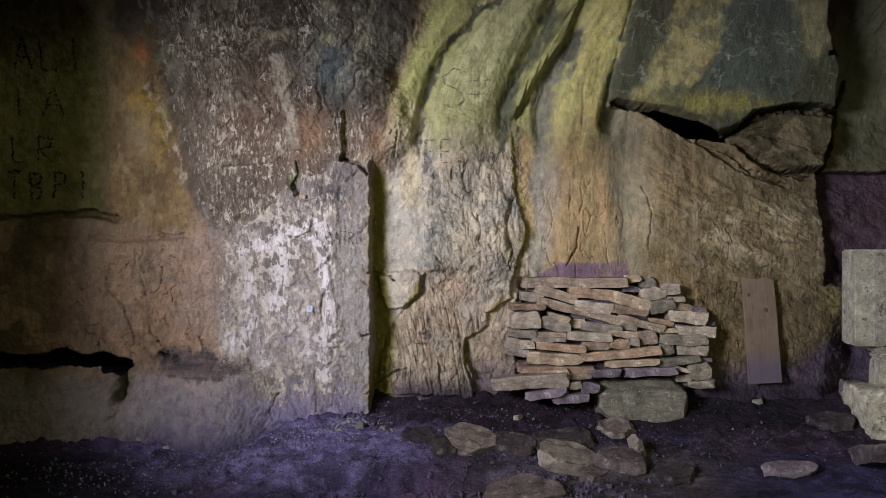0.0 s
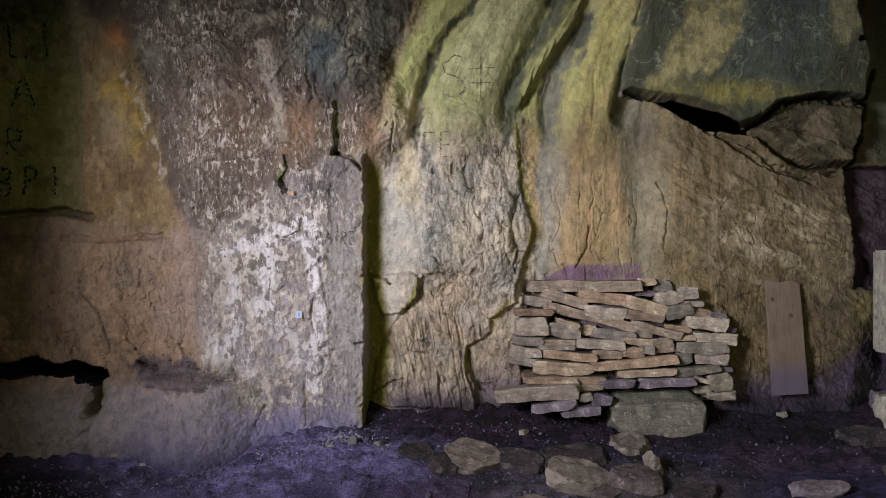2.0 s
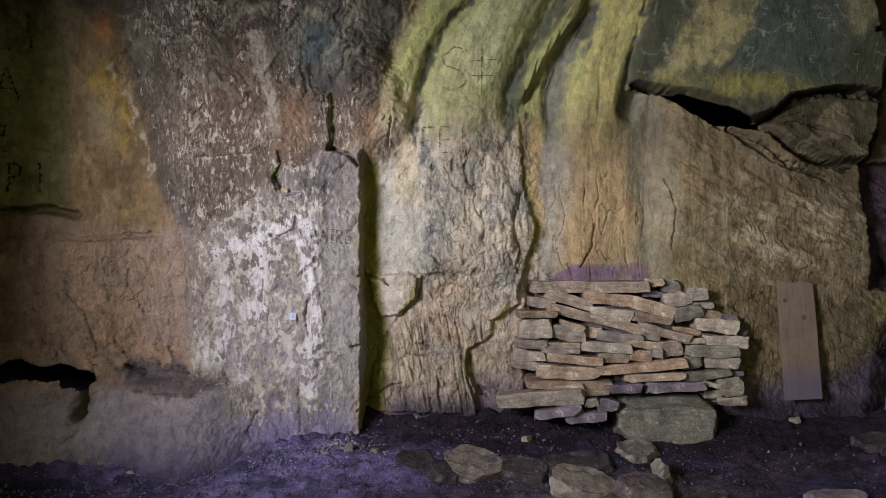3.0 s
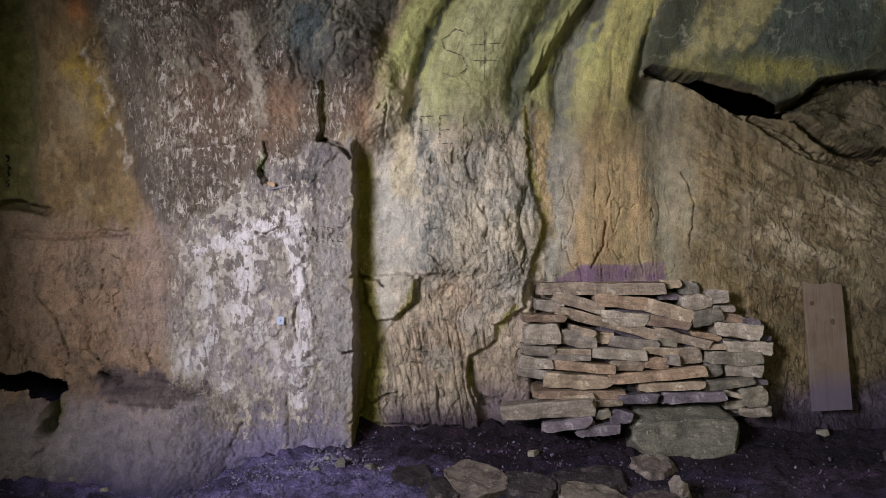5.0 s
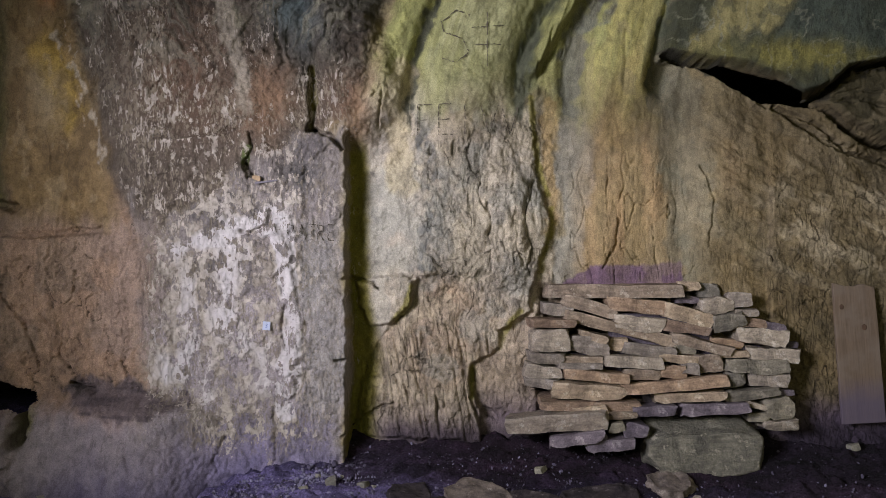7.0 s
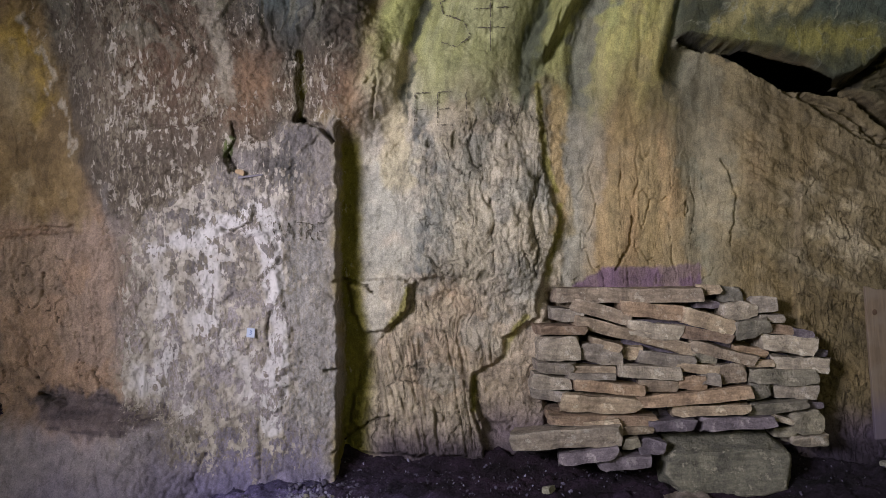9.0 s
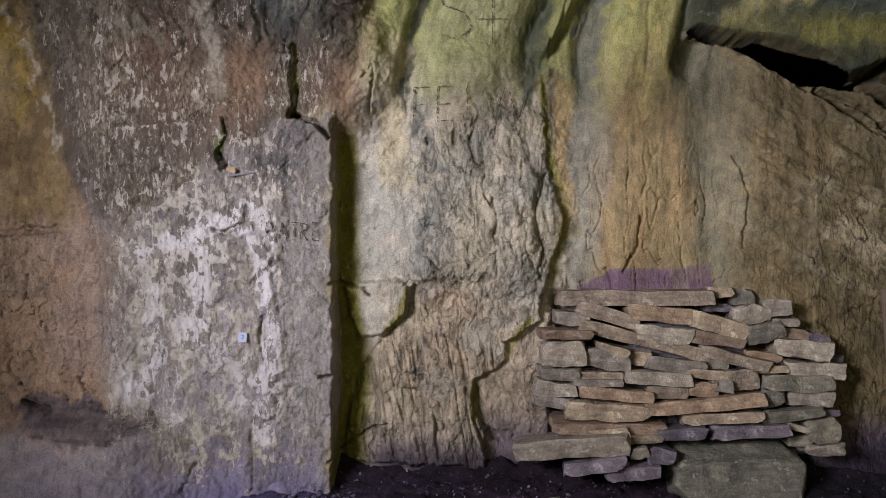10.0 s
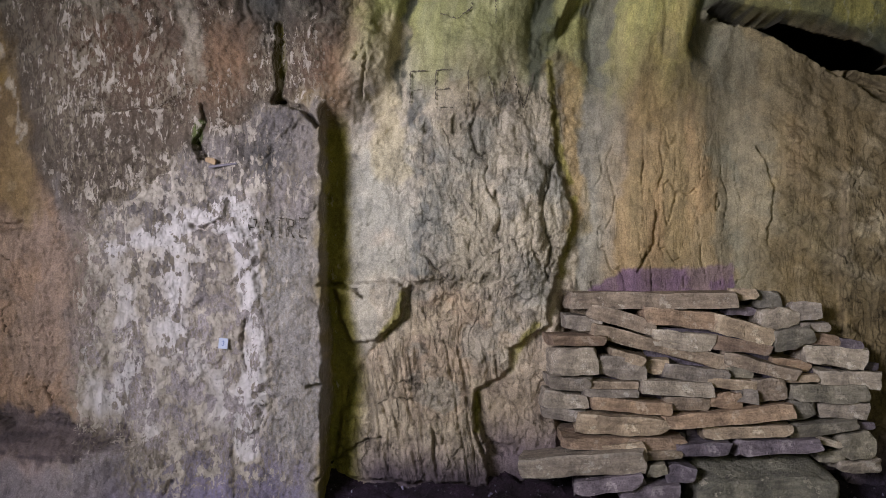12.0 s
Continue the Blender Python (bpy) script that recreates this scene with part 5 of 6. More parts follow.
slab(0.671, 0.514, 0.800, 0.475, 0.039, "t", 0.32, 0.2)
slab(0.799, 0.463, 0.900, 0.455, 0.065, "t", 0.27, 0.2, 0.16, 0.7)
slab(0.879, 0.439, 1.133, 0.407, 0.061, "g", 0.30, 0.24)
slab(1.129, 0.438, 1.236, 0.430, 0.043, "m", 0.27, 0.2)
slab(0.424, 0.404, 0.595, 0.387, 0.057, "g", 0.32, 0.26)
slab(0.590, 0.385, 0.776, 0.378, 0.043, "t", 0.30, 0.24)
slab(0.562, 0.356, 0.761, 0.352, 0.032, "g", 0.34, 0.26)
slab(0.780, 0.384, 1.058, 0.370, 0.057, "g", 0.33, 0.28)
slab(1.058, 0.396, 1.240, 0.382, 0.046, "t", 0.30, 0.24)
slab(1.233, 0.360, 1.366, 0.371, 0.093, "t", 0.30, 0.26, 0.14, 0.5)
slab(0.582, 0.325, 0.895, 0.293, 0.053, "o", 0.35, 0.28)
slab(0.884, 0.312, 1.052, 0.312, 0.057, "t", 0.32, 0.24, 0.14, 0.6)
slab(1.050, 0.322, 1.175, 0.322, 0.064, "o", 0.32, 0.24)
slab(1.155, 0.337, 1.237, 0.337, 0.061, "g", 0.32, 0.2, 0.16, 0.7)
slab(0.406, 0.337, 0.577, 0.323, 0.061, "g", 0.32, 0.26)
slab(0.406, 0.280, 0.563, 0.266, 0.050, "g", 0.32, 0.26)
slab(0.546, 0.244, 0.873, 0.233, 0.078, "t", 0.37, 0.3)
slab(0.873, 0.244, 1.358, 0.287, 0.057, "o", 0.37, 0.3)
slab(1.369, 0.357, 1.669, 0.353, 0.071, "m", 0.32, 0.28, 0.12, 0.5)
slab(1.491, 0.416, 1.738, 0.398, 0.068, "g", 0.29, 0.26, 0.13, 0.5)
slab(1.358, 0.405, 1.487, 0.405, 0.032, "t", 0.28, 0.22)
slab(1.366, 0.287, 1.469, 0.294, 0.075, "m", 0.32, 0.24, 0.14, 0.5)
slab(1.469, 0.294, 1.665, 0.280, 0.071, "g", 0.31, 0.26)
slab(1.430, 0.505, 1.678, 0.483, 0.083, "g", 0.27, 0.24, 0.15, 0.6)
slab(1.466, 0.558, 1.578, 0.550, 0.047, "o", 0.24, 0.2)
slab(1.567, 0.547, 1.675, 0.529, 0.043, "v", 0.23, 0.2)
slab(1.672, 0.449, 1.740, 0.449, 0.032, "v", 0.22, 0.2)
slab(1.311, 0.471, 1.470, 0.453, 0.050, "o", 0.22, 0.2)
# lower rows; the violet slabs hold the low violet shade in their colour
slab(1.027, 0.202, 1.360, 0.217, 0.046, "t", 0.37, 0.28)
slab(1.360, 0.211, 1.609, 0.236, 0.053, "m", 0.35, 0.28)
slab(1.616, 0.224, 1.694, 0.221, 0.032, "v", 0.30, 0.2)
slab(1.468, 0.180, 1.557, 0.155, 0.028, "g", 0.35, 0.2)
slab(1.548, 0.151, 1.680, 0.158, 0.110, "m", 0.35, 0.26, 0.14, 0.5)
slab(1.468, 0.116, 1.561, 0.116, 0.043, "m", 0.34, 0.2)
slab(1.537, 0.075, 1.697, 0.082, 0.053, "g", 0.36, 0.26, 0.14, 0.5)
slab(0.480, 0.181, 0.924, 0.173, 0.042, "o", 0.40, 0.3)
slab(0.329, 0.078, 0.770, 0.113, 0.095, "w", 0.47, 0.36, 0.11, 0.6)
slab(0.487, 0.127, 0.578, 0.127, 0.028, "g", 0.475, 0.14)
slab(0.618, 0.142, 0.772, 0.156, 0.042, "t", 0.43, 0.28)
slab(0.771, 0.130, 0.922, 0.133, 0.042, "t", 0.42, 0.28)
slab(0.908, 0.147, 1.098, 0.151, 0.053, "v", 0.42, 0.28)
slab(1.136, 0.152, 1.468, 0.163, 0.056, "v", 0.40, 0.3)
slab(0.522, 0.013, 0.766, 0.051, 0.052, "v", 0.50, 0.34)
slab(0.682, 0.002, 0.891, 0.016, 0.052, "v", 0.50, 0.3, 0.16)
slab(0.791, 0.074, 0.861, 0.081, 0.046, "m", 0.45, 0.2, 0.16, 0.7)
slab(0.854, 0.067, 0.966, 0.060, 0.070, "v", 0.44, 0.24)
# hidden heart of the heap, in the shade behind the fronts
for hx, hz, hw, hh in ((0.839, 0.112, 0.55, 0.16), (1.285, 0.149, 0.55, 0.18), (0.839, 0.334, 0.5, 0.2), (1.359, 0.353, 0.5, 0.2), (1.099, 0.539, 0.5, 0.16), (1.619, 0.149, 0.2, 0.2)):
    stone("stacked_stone", "dark stone slab at the back of the dry-stacked heap", "stone", hw, 0.16, hh, VIOLET, pose(hx, -0.02, hz - hh / 2 - 0.02), PILE)


def rest(x, y, sink=0.02):
    return float(ground_z(x, y)) - sink


def on_ground(name, label, category, x, y, w, dep, h, material, turn=0, tip=18, roll=0, group="", rough=0.12, round_=0.4, sink=0.02, cuts=6):
    return stone(name, label, category, w, dep, h, material, pose(x, y, rest(x, y, sink), tip, roll, turn), group, rough, round_, cuts)


def boulder_mesh(w, dep, h):
    """A squared block with a sloping top, chipped edges and bedding lines on its front."""
    bm = bmesh.new()
    bmesh.ops.create_cube(bm, size=2.0)
    bmesh.ops.subdivide_edges(bm, edges=bm.edges, cuts=22, use_grid_fill=True)
    planes = [((-0.75, -0.25, 0.55), 1.18), ((-0.9, -0.3, -0.45), 1.18), ((0.75, -0.1, 0.66), 1.24), ((0.85, -0.35, -0.1), 1.10),
              ((0.25, -0.7, -0.75), 1.30), ((-0.06, -0.32, 0.95), 1.00), ((0.5, -0.5, 0.72), 1.30)]
    for v in bm.verts:
        p = v.co.copy()
        for n, far in planes:
            n = Vector(n)
            far, n = far / n.length, n.normalized()
            past = p.dot(n) - far
            if past > 0:
                p -= n * past
        p.x *= 1.0 - 0.10 * p.z
        p = Vector((p.x * w / 2, p.y * dep / 2, p.z * h / 2))
        bed = math.floor((p.z + 0.04 * p.x) * 36 + noise.noise(p * 7) * 0.8)
        p.y += 0.006 * math.sin(bed * 12.9) * (1 if p.y < 0 else 0.3)
        p += noise.noise_vector(p * 7) * 0.014 + noise.noise_vector(p * 22) * 0.006 + noise.noise_vector(p * 55) * 0.003
        v.co = p + Vector((0, 0, h / 2))
    for e in bm.edges:
        if len(e.link_faces) == 2:
            e.smooth = e.calc_face_angle(0) < radians(28)
    for f in bm.faces:
        f.smooth = True
    return bm


def boulder(x, y):
    ob = mesh_object("boulder", boulder_mesh(0.575, 0.36, 0.28), SLATE)
    ob.matrix_world = pose(x, y, rest(x, y, 0.115), 6, -1, 3)
    return tagged(ob, "large squared grey-green boulder lying before the stone heap", "boulder")


boulder(1.262, -0.150)
LOOSE = "loose stones on the earth bank"


def field_stone_mesh(w, dep, h, seed, facets=9):
    """A weathered lump: rounded, split along a few planes, pitted. Its base is at z = 0."""
    rnd = random.Random(seed)
    bm = bmesh.new()
    bmesh.ops.create_icosphere(bm, subdivisions=5, radius=1.0)
    off = Vector((rnd.uniform(-50, 50), rnd.uniform(-50, 50), rnd.uniform(-50, 50)))
    planes = [(Vector((rnd.uniform(-0.12, 0.12), rnd.uniform(-0.2, 0.05), 1)).normalized(), rnd.uniform(0.30, 0.42))]
    for k in range(facets):
        a = 2 * math.pi * (k + rnd.uniform(-0.35, 0.35)) / facets
        planes.append((Vector((math.cos(a), math.sin(a), rnd.uniform(-0.25, 0.45))).normalized(), rnd.uniform(0.70, 1.0)))
    for v in bm.verts:
        p = Vector([math.copysign(abs(a) ** 0.62, a) for a in v.co])
        p += noise.noise_vector(p * 1.3 + off) * 0.16
        for n, far in planes:
            past = p.dot(n) - far
            if past > 0:
                p -= n * past * 0.97
        p = Vector((p.x * w * 0.58, p.y * dep * 0.6, p.z * h * 0.75))
        bed = noise.noise(Vector((p.x * 4, p.y * 4, p.z * 60)) + off)
        p += noise.noise_vector(p * 16 + off) * 0.010 + noise.noise_vector(p * 45 + off) * 0.005
        p.x, p.y = p.x * (1 + 0.03 * bed), p.y * (1 + 0.03 * bed)
        v.co = p + Vector((0, 0, h / 2))
    for e in bm.edges:
        if len(e.link_faces) == 2:
            e.smooth = e.calc_face_angle(0) < radians(30)
    for f in bm.faces:
        f.smooth = True
    return bm


def flat_stone(label, x, y, w, dep, h, material, turn, roll=0, tip=20, sink=0.30):
    COUNT[0] += 1
    ob = mesh_object("flat_stone", field_stone_mesh(w, dep, h, COUNT[0] * 31 + 5), material)
    ob.matrix_world = pose(x, y, rest(x, y, h * sink), tip, roll, turn)
    return tagged(ob, label, "stone", LOOSE)


flat_stone("brown flat stone half sunk in the earth", 0.160, -0.560, 0.33, 0.26, 0.11, EARTHEN, -12, 8)
flat_stone("dark grey flat stone on the earth bank", 0.735, -0.545, 0.36, 0.24, 0.09, DUSTY, 5)
flat_stone("pale grey flat stone on the earth bank", 0.745, -0.735, 0.42, 0.22, 0.11, WAN, 8, 8)
flat_stone("rusty rounded stone on the earth bank", 1.055, -0.775, 0.28, 0.20, 0.11, DIM, -10, 6)
flat_stone("thin grey slab lying near the boulder", 1.070, -0.430, 0.24, 0.17, 0.07, EARTHEN, 6, 3)
flat_stone("small brown flat stone sunk in the earth", -0.140, -0.500, 0.20, 0.14, 0.07, DUSTY, 14)
flat_stone("bluish grey thin slab lying on the earth", 2.046, -0.845, 0.33, 0.13, 0.06, VIOLET, 7, -3)
flat_stone("dark flat stone sunk in the earth", 2.428, -0.375, 0.26, 0.18, 0.07, DUSTY, -8)
flat_stone("brown flat slab sunk in the earth", 0.430, -0.600, 0.26, 0.18, 0.08, DUSTY, -5)
flat_stone("earth-covered stone in the broken edge of the bank", 0.003, -0.640, 0.17, 0.15, 0.12, DUSTY, 24, 14)
flat_stone("dusty green-grey stone in the broken edge of the bank", 0.470, -1.000, 0.42, 0.24, 0.11, DIM, -6, -6)
flat_stone("small pale stone wedged beside the flat stones", 0.870, -0.870, 0.17, 0.12, 0.08, DIM, 20, 4)
flat_stone("brownish stone low in the earth bank", 1.345, -0.900, 0.28, 0.16, 0.07, DUSTY, 10)
on_ground("stone_shard", "sharp grey stone shard standing on edge", "stone", 1.184, -0.695, 0.05, 0.10, 0.13, GREY, 20, 10, -30, LOOSE, 0.25)
on_ground("cobble", "round violet-grey cobble at the foot of the wall", "stone", -1.303, -0.291, 0.09, 0.08, 0.08, VIOLET, 0, 0, 0, LOOSE, 0.25, 1.0, 0.01)
on_ground("cobble", "small violet-grey stone beside the carved pillar", "stone", 2.702, -0.026, 0.20, 0.14, 0.09, VIOLET, 0, 10, 0, LOOSE, 0.2, 0.8)

# pale chips and gravel
def gravel(name, material, beds, seed):
    rnd = np.random.RandomState(seed)
    bm = bmesh.new()
    bmesh.ops.create_icosphere(bm, subdivisions=1, radius=1.0)
    ball, tris = np.array([v.co[:] for v in bm.verts]), np.array([[v.index for v in f.verts] for f in bm.faces])
    bm.free()
    co, faces = [], []
    for cx, cyy, sx, sy_, n, big in beds:
        for x, y in zip(rnd.normal(cx, sx, n), rnd.normal(cyy, sy_, n)):
            s = big * rnd.uniform(0.35, 1.3) * (1.7 if rnd.rand() < 0.04 else 1)
            shape = ball * rnd.uniform(0.72, 1.18, (len(ball), 1)) * (s * rnd.uniform(0.8, 1.6), s, s * rnd.uniform(0.4, 0.8))
            turn = np.array(pose(0, 0, 0, *rnd.uniform(0, 360, 3)).to_3x3())
            faces.append(tris + len(ball) * len(co))
            co.append(shape @ turn.T + (x, y, float(ground_z(x, y)) + s * 0.3))
    data = bpy.data.meshes.new(name)
    data.from_pydata(np.concatenate(co).tolist(), [], np.concatenate(faces).tolist())
    data.materials.append(material)
    return new(name, data)


VIOLET_CHIPS = plain_material("pale_chips", (0.21, 0.195, 0.30), 0.9, 0.5, 25)
CLODS = plain_material("violet_clods", (0.085, 0.074, 0.118), 0.95, 0.6, 30)
rubble = gravel("rubble", CLODS, ((-0.6, -0.5, 0.9, 0.18, 700, 0.006), (0.4, -0.55, 0.7, 0.25, 900, 0.006), (1.5, -0.6, 0.7, 0.22, 260, 0.006), (-1.9, -0.60, 0.5, 0.12, 400, 0.010), (-1.2, -0.50, 0.35, 0.10, 400, 0.008), (-0.52, -0.32, 0.1, 0.06, 60, 0.012), (0.1, -0.95, 0.4, 0.14, 420, 0.011), (0.6, -1.1, 0.25, 0.12, 240, 0.013)), 9)
tagged(rubble, "dark earthy rubble and clods on the bank", "rubble", kind="stuff")
CHIP_BEDS = ((-0.85, -0.50, 0.35, 0.14, 500, 0.004), (-0.62, -0.42, 0.16, 0.07, 220, 0.006), (-0.70, -0.40, 0.22, 0.08, 120, 0.007), (-0.55, -0.36, 0.06, 0.04, 40, 0.010), (-1.5, -0.58, 0.5, 0.09, 90, 0.006), (0.0, -0.25, 0.6, 0.15, 80, 0.006), (1.4, -0.65, 0.8, 0.20, 40, 0.006), (-2.1, -0.65, 0.5, 0.08, 20, 0.010))
tagged(gravel("gravel", VIOLET_CHIPS, CHIP_BEDS, 5), "pale stone chips and gravel scattered on dark earth", "gravel", kind="stuff")
CHIP = "white stone chips by the buttress"
for cxp, cyp, cs in ((-0.520, -0.434, 0.07), (-0.365, -0.434, 0.06), (-0.581, -0.363, 0.035), (-0.316, -0.440, 0.03), (-0.643, -0.469, 0.05), (-0.476, -0.345, 0.03), (-1.912, -0.286, 0.06), (-1.733, -0.383, 0.045), (0.472, -0.363, 0.06), (2.030, -0.135, 0.07)):
    on_ground("stone_chip", "whitish broken stone chip on the earth", "stone", cxp, cyp, cs * 0.9, cs * 0.7, cs * 0.45, PALE, cs * 4000, 10, 5, CHIP, 0.2, 0.3, 0.005, 2)


# ---- the plank that leans on the wall ----
def plank():
    bm = bmesh.new()
    w, h, th = 0.208, 0.675, 0.026
    bmesh.ops.create_cube(bm, size=1.0)
    bmesh.ops.subdivide_edges(bm, edges=bm.edges, cuts=7, use_grid_fill=True)
    for v in bm.verts:
        x, y, z = v.co.x * w * (1 + 0.06 * (0.5 - v.co.z)), v.co.y * th, (v.co.z + 0.5) * h
        z += 0.010 * math.sin(v.co.x * 9) * (1 if v.co.z > 0.49 else 0) + (0.012 if v.co.z > 0.49 and v.co.x < -0.1 else 0)
        x += 0.003 * noise.noise(Vector((v.co.x * 3, v.co.y, z * 9)))
        v.co = (x, y + 0.006 * v.co.x ** 2, z)
    ob = mesh_object("plank", bm, PLANK)
    bev = ob.modifiers.new("edge", "BEVEL")
    bev.width, bev.segments, bev.limit_method = 0.003, 2, "ANGLE"
    return ob


board = plank()
foot_z, foot_y = 0.059, float(face_y(2.102, 0.112)) - 0.075
head_y = float(np.min(face_y(np.linspace(1.983, 2.184, 9), np.full(9, 0.743)))) - 0.018
board.matrix_world = pose(2.076, foot_y, foot_z, math.degrees(math.atan2(foot_y - head_y, 0.69)), -2.6, 2)
tagged(board, "weathered wide wooden plank leaning upright against the rock wall", "plank")
for kx, kz, kr in ((-0.07, 0.575, 0.011), (0.035, 0.47, 0.013)):
    bm = bmesh.new()
    bmesh.ops.create_cone(bm, cap_ends=True, segments=14, radius1=kr, radius2=kr * 0.8, depth=0.004)
    for v in bm.verts:
        v.co = Vector((v.co.x + kx, -0.0145 - v.co.z * 0.5, v.co.y * 1.2 + kz))
    knot = part("knot", bm, plain_material("pine_knot", (0.075, 0.045, 0.03)), board, "dark round knot in the wood")
    knot.matrix_parent_inverse = Matrix()


# ---- carved stone pillar on rough base blocks ----
def block(w, dep, h, bev, seed, wob=0.004, taper=0.0):
    bm = bmesh.new()
    bmesh.ops.create_cube(bm, size=1.0)
    for v in bm.verts:
        k = 1 - taper * (v.co.z + 0.5)
        v.co = (v.co.x * w * k, v.co.y * dep * k, (v.co.z + 0.5) * h)
    bmesh.ops.bevel(bm, geom=bm.edges[:], offset=bev, segments=2, affect="EDGES")
    bmesh.ops.subdivide_edges(bm, edges=[e for e in bm.edges if e.calc_length() > 0.08], cuts=4, use_grid_fill=True)
    for v in bm.verts:
        v.co += noise.noise_vector(v.co * 14 + Vector((seed, 0, 0))) * wob + noise.noise_vector(v.co * 45 + Vector((seed, 0, 0))) * wob * 0.4
    for e in bm.edges:
        if len(e.link_faces) == 2:
            e.smooth = e.calc_face_angle(0) < radians(20)
    for f in bm.faces:
        f.smooth = True
    return bm


pillar = new("carved_pillar")
pillar.matrix_world = pose(2.902, -0.34, 0.058, 0, 0, -3)
tagged(pillar, "pale carved limestone pillar block with moulded foot on rough stones", "stone pillar")


def pillar_part(name, bm, x, y, z, label="", material=PALE):
    for v in bm.verts:
        v.co += Vector((x, y, z))
    ob = part(name, bm, material, pillar, label)
    ob.matrix_parent_inverse = Matrix()
    return ob


pillar_part("capital", block(0.696, 0.30, 0.599, 0.012, 1), 0, 0, 0.265, "pitted pale limestone block with a narrow side border")
pillar_part("front_panel", block(0.446, 0.03, 0.578, 0.006, 2, 0.003), 0, -0.155, 0.275, "slightly raised pitted stone panel")
pillar_part("moulding", block(0.425, 0.24, 0.042, 0.012, 3), 0, -0.01, 0.223)
pillar_part("moulding", block(0.376, 0.22, 0.049, 0.014, 4), 0, -0.01, 0.174)
pillar_part("foot", block(0.390, 0.23, 0.181, 0.008, 5, 0.004, 0.05), 0, -0.01, -0.002)
stone("base_block", "rough grey-green block under the carved pillar", "stone", 0.662, 0.42, 0.30, PALE, pose(2.918, -0.36, -0.245, 0, 0, -2), "", 0.26, 0.9, 14)
stone("base_block", "wide dark stone slab in the ground before the pillar", "stone", 0.75, 0.55, 0.12, DUSTY, pose(2.811, -0.78, rest(2.7, -0.78, 0.03), -14, 0, 2), "", 0.08, 0.3, 6)


# ---- charcoal writing, tag and small finds on the face ----
def scrawl(label, glyphs, width, material=None, lift=0.009):
    """Hand-drawn charcoal letters that follow the rock, each one a part."""
    thing = new("charcoal_writing")
    x, z = glyphs[0][0][0]
    thing.matrix_world = pose(x, float(face_y(x, z)), z)
    rnd = random.Random(int(abs(x) * 1000))
    for strokes in glyphs:
        bm = bmesh.new()
        for pts in strokes:
            path = []
            for (x0, z0), (x1, z1) in zip(pts, pts[1:]):
                n = max(2, int(math.hypot(x1 - x0, z1 - z0) / 0.007))
                path += [(x0 + (x1 - x0) * k / n, z0 + (z1 - z0) * k / n) for k in range(n)]
            path.append(pts[-1])
            last = None
            for (x0, z0), (x1, z1) in zip(path, path[1:]):
                ux, uz = x1 - x0, z1 - z0
                ln = math.hypot(ux, uz) or 1
                wd = width * max(0.05, rnd.gauss(0.5, 0.3))
                jx, jz = rnd.uniform(-0.3, 0.3) * width, rnd.uniform(-0.3, 0.3) * width
                row = []
                for s in (1, -1):
                    qx, qz = x1 - uz / ln * wd * s * 0.5 + jx, z1 + ux / ln * wd * s * 0.5 + jz
                    row.append(bm.verts.new((qx, float(face_y(qx, qz)) - lift, qz)))
                if last and rnd.random() > 0.10:
                    bm.faces.new((last[0], row[0], row[1], last[1]))
                last = row
        part("letter", bm, material or CHARCOAL, thing)
    return tagged(thing, label, "writing")


GLYPH = {
    "A": [[(0, 0), (0.5, 1), (1, 0)], [(0.2, 0.4), (0.8, 0.4)]], "L": [[(0, 1), (0, 0), (0.8, 0)]], "I": [[(0.3, 1), (0.3, 0)]],
    "R": [[(0, 0), (0, 1), (0.7, 0.9), (0.7, 0.6), (0, 0.5), (0.8, 0)]], "T": [[(0, 1), (1, 1)], [(0.5, 1), (0.5, 0)]],
    "B": [[(0, 0), (0, 1), (0.7, 0.85), (0.6, 0.55), (0, 0.5), (0.8, 0.3), (0.6, 0), (0, 0)]], "P": [[(0, 0), (0, 1), (0.7, 0.9), (0.7, 0.55), (0, 0.5)]],
    "M": [[(0, 0), (0.1, 1), (0.5, 0.5), (0.9, 1), (1, 0)]], "E": [[(0.8, 1), (0, 1), (0, 0), (0.8, 0)], [(0, 0.5), (0.6, 0.5)]],
    "F": [[(0.9, 1), (0, 1), (0, 0)], [(0, 0.5), (0.6, 0.5)]], "V": [[(0, 1), (0.5, 0), (1, 1)]],
    "S": [[(0.9, 0.9), (0.5, 1), (0.1, 0.8), (0.2, 0.6), (0.7, 0.45), (0.85, 0.2), (0.5, 0), (0.1, 0.1)]], "+": [[(0.5, 1), (0.5, 0)], [(0.0, 0.7), (1, 0.75)], [(0.1, 0.4), (0.9, 0.42)]],
}


def letters(text, x, z, w, h, gap):
    out = []
    for k, ch in enumerate(text):
        out.append([[(x + k * (w + gap) + a * w, z + b * h) for a, b in s] for s in GLYPH[ch]])
    return out


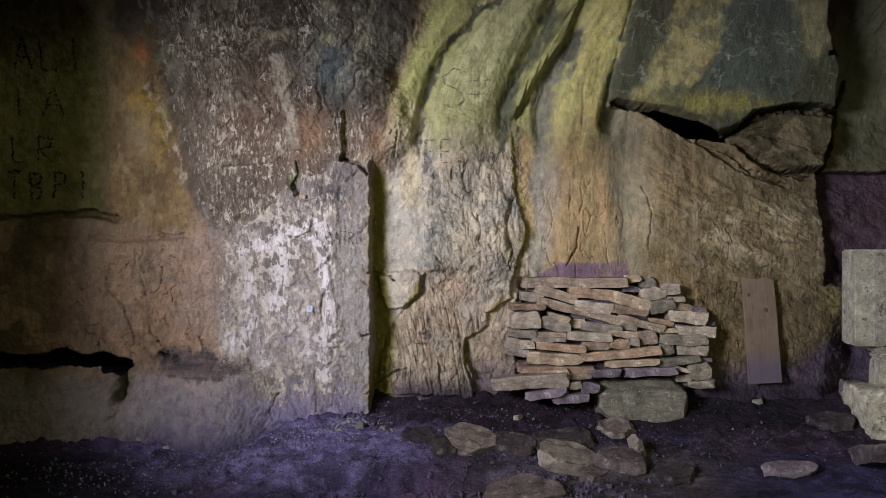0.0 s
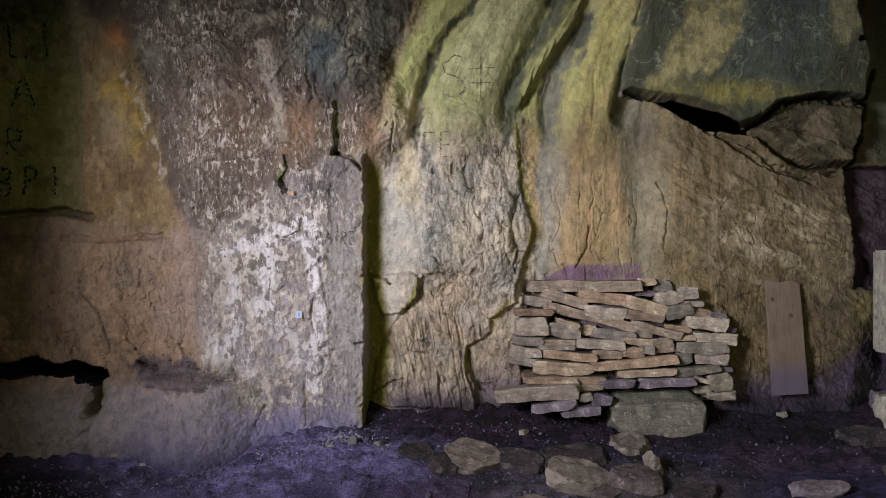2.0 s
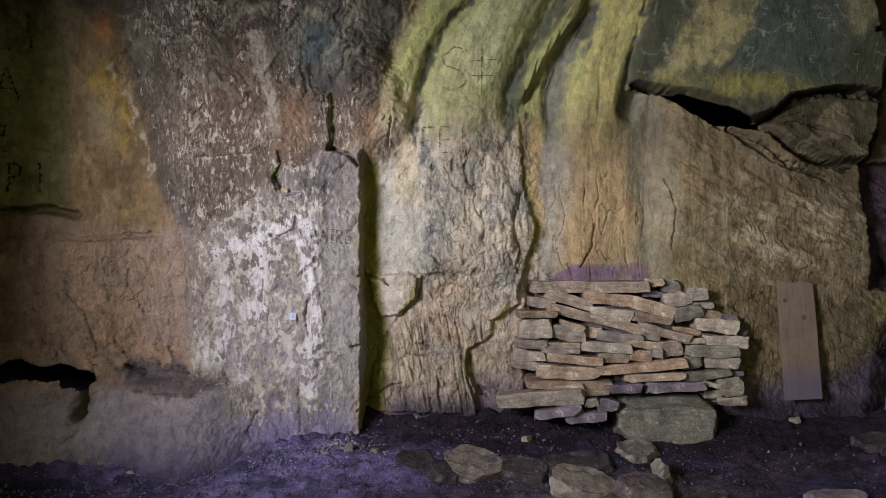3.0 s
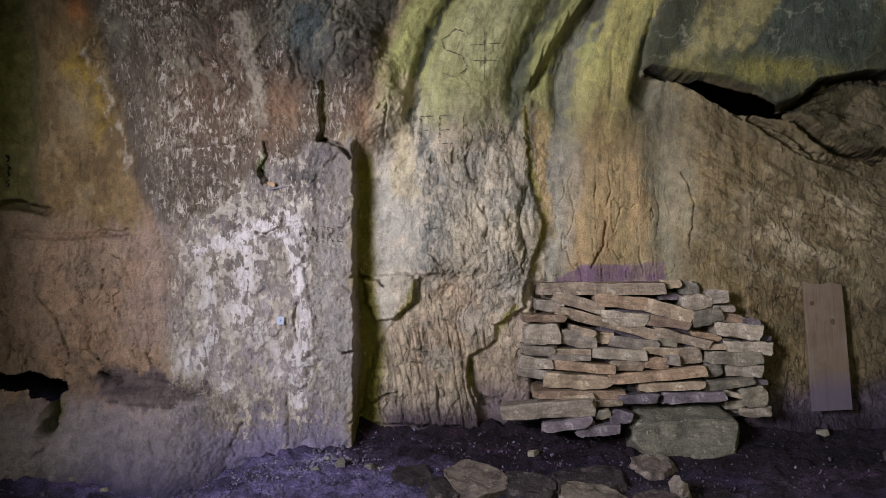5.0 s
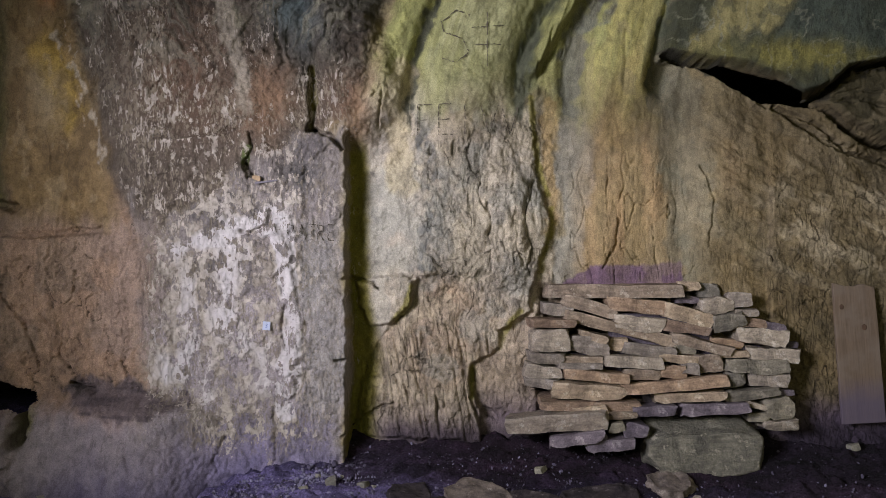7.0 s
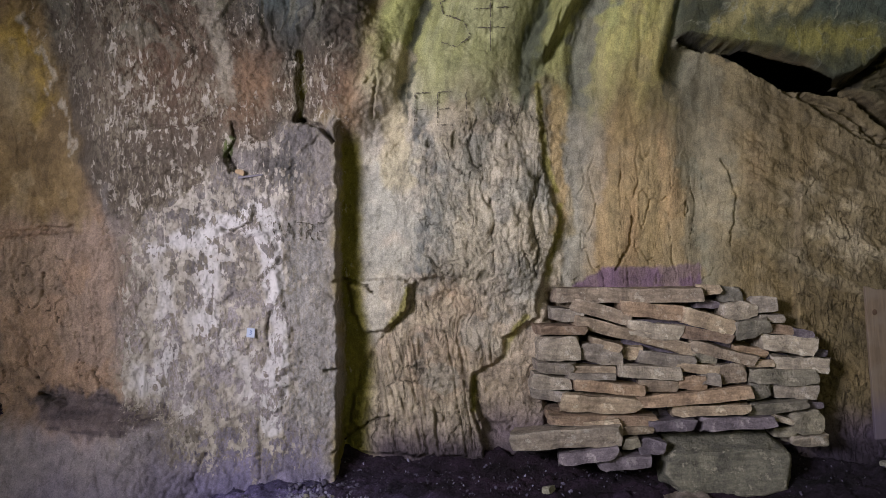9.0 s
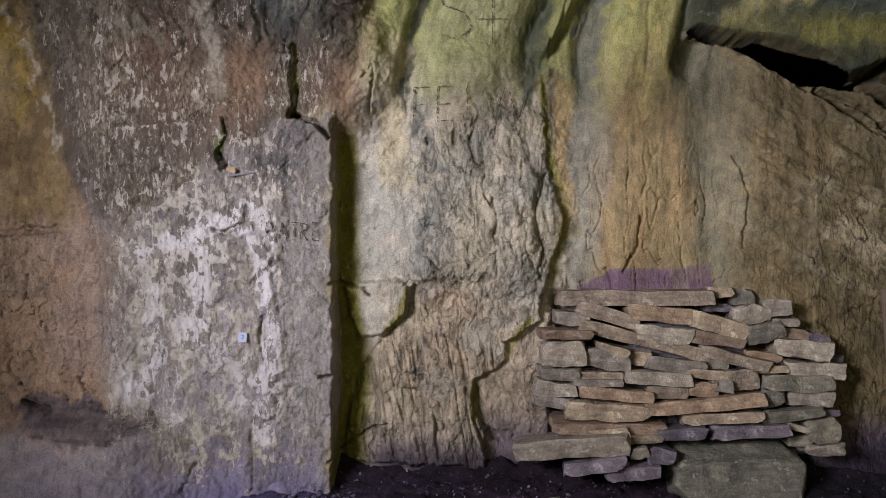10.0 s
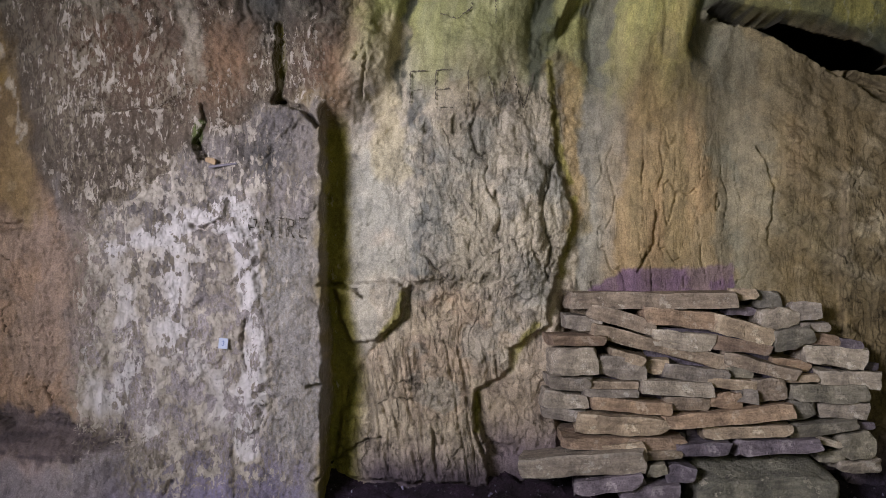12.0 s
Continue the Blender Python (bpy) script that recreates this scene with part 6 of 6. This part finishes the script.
scrawl("large S and double cross drawn in charcoal on rock", letters("S", -0.022, 1.839, 0.186, 0.253, 0) + letters("+", 0.141, 1.820, 0.171, 0.267, 0), 0.0075, FAINT, 0.012)
scrawl("row of faint charcoal letters on the grey rock", letters("FEIVV", -0.119, 1.486, 0.089, 0.150, 0.015), 0.007, FAINT, 0.012)
scrawl("charcoal word scrawled low on the plastered buttress", letters("PATRE", -0.750, 0.958, 0.037, 0.078, 0.011), 0.007, FAINT)
scrawl("smeared black charcoal lines on the olive panel", letters("ALI", -2.838, 2.110, 0.126, 0.204, 0.059), 0.022)
scrawl("blurred black charcoal letters on the olive panel", letters("IA", -2.867, 1.802, 0.149, 0.204, 0.052) + letters("LR", -2.860, 1.504, 0.119, 0.171, 0.052), 0.019)
scrawl("row of black charcoal letters on the olive panel", letters("TBPI", -2.897, 1.263, 0.097, 0.178, 0.059), 0.026)


def tag_sheet():
    ob = new("paper_tag")
    bm = bmesh.new()
    bmesh.ops.create_cube(bm, size=1.0)
    for v in bm.verts:
        v.co = (v.co.x * 0.036, v.co.y * 0.002 - 0.006 * abs(v.co.x), v.co.z * 0.042)
    part("sheet", bm, PAPER, ob)
    curve = bpy.data.curves.new("numeral", "FONT")
    curve.body, curve.size, curve.extrude = "3", 0.028, 0.0006
    curve.align_x, curve.align_y = "CENTER", "CENTER"
    curve.materials.append(BLUE_INK)
    num = new("numeral", curve)
    num.parent = ob
    num.matrix_basis = pose(0, -0.0035, 0, 90, 0, 0)
    return ob


tx, tz = -0.855, 0.541
tag = tag_sheet()
tag.matrix_world = pose(tx, float(face_y(tx, tz)) - 0.016, tz, 4, 5, 6)
tagged(tag, "small pale blue paper tag with a number stuck on plaster", "tag")

hx, hz = -0.905, 1.265
on_face = float(face_y(hx, hz))
stone("clay_chip", "small orange clay chip lodged in the plaster hole", "stone", 0.04, 0.03, 0.022, CLAY, pose(hx, on_face - 0.02, hz - 0.014, 0, 20, 0))
bm = bmesh.new()
bmesh.ops.create_cone(bm, cap_ends=True, segments=10, radius1=0.006, radius2=0.004, depth=0.11)
spike = mesh_object("iron_spike", bm, METAL)
sx_, sz_ = -0.855, 1.244
spike.matrix_world = pose(sx_, float(face_y(sx_, sz_)) - 0.012, sz_, 0, 82, 8)
tagged(spike, "thin dull iron spike lying across the plaster hole", "spike")
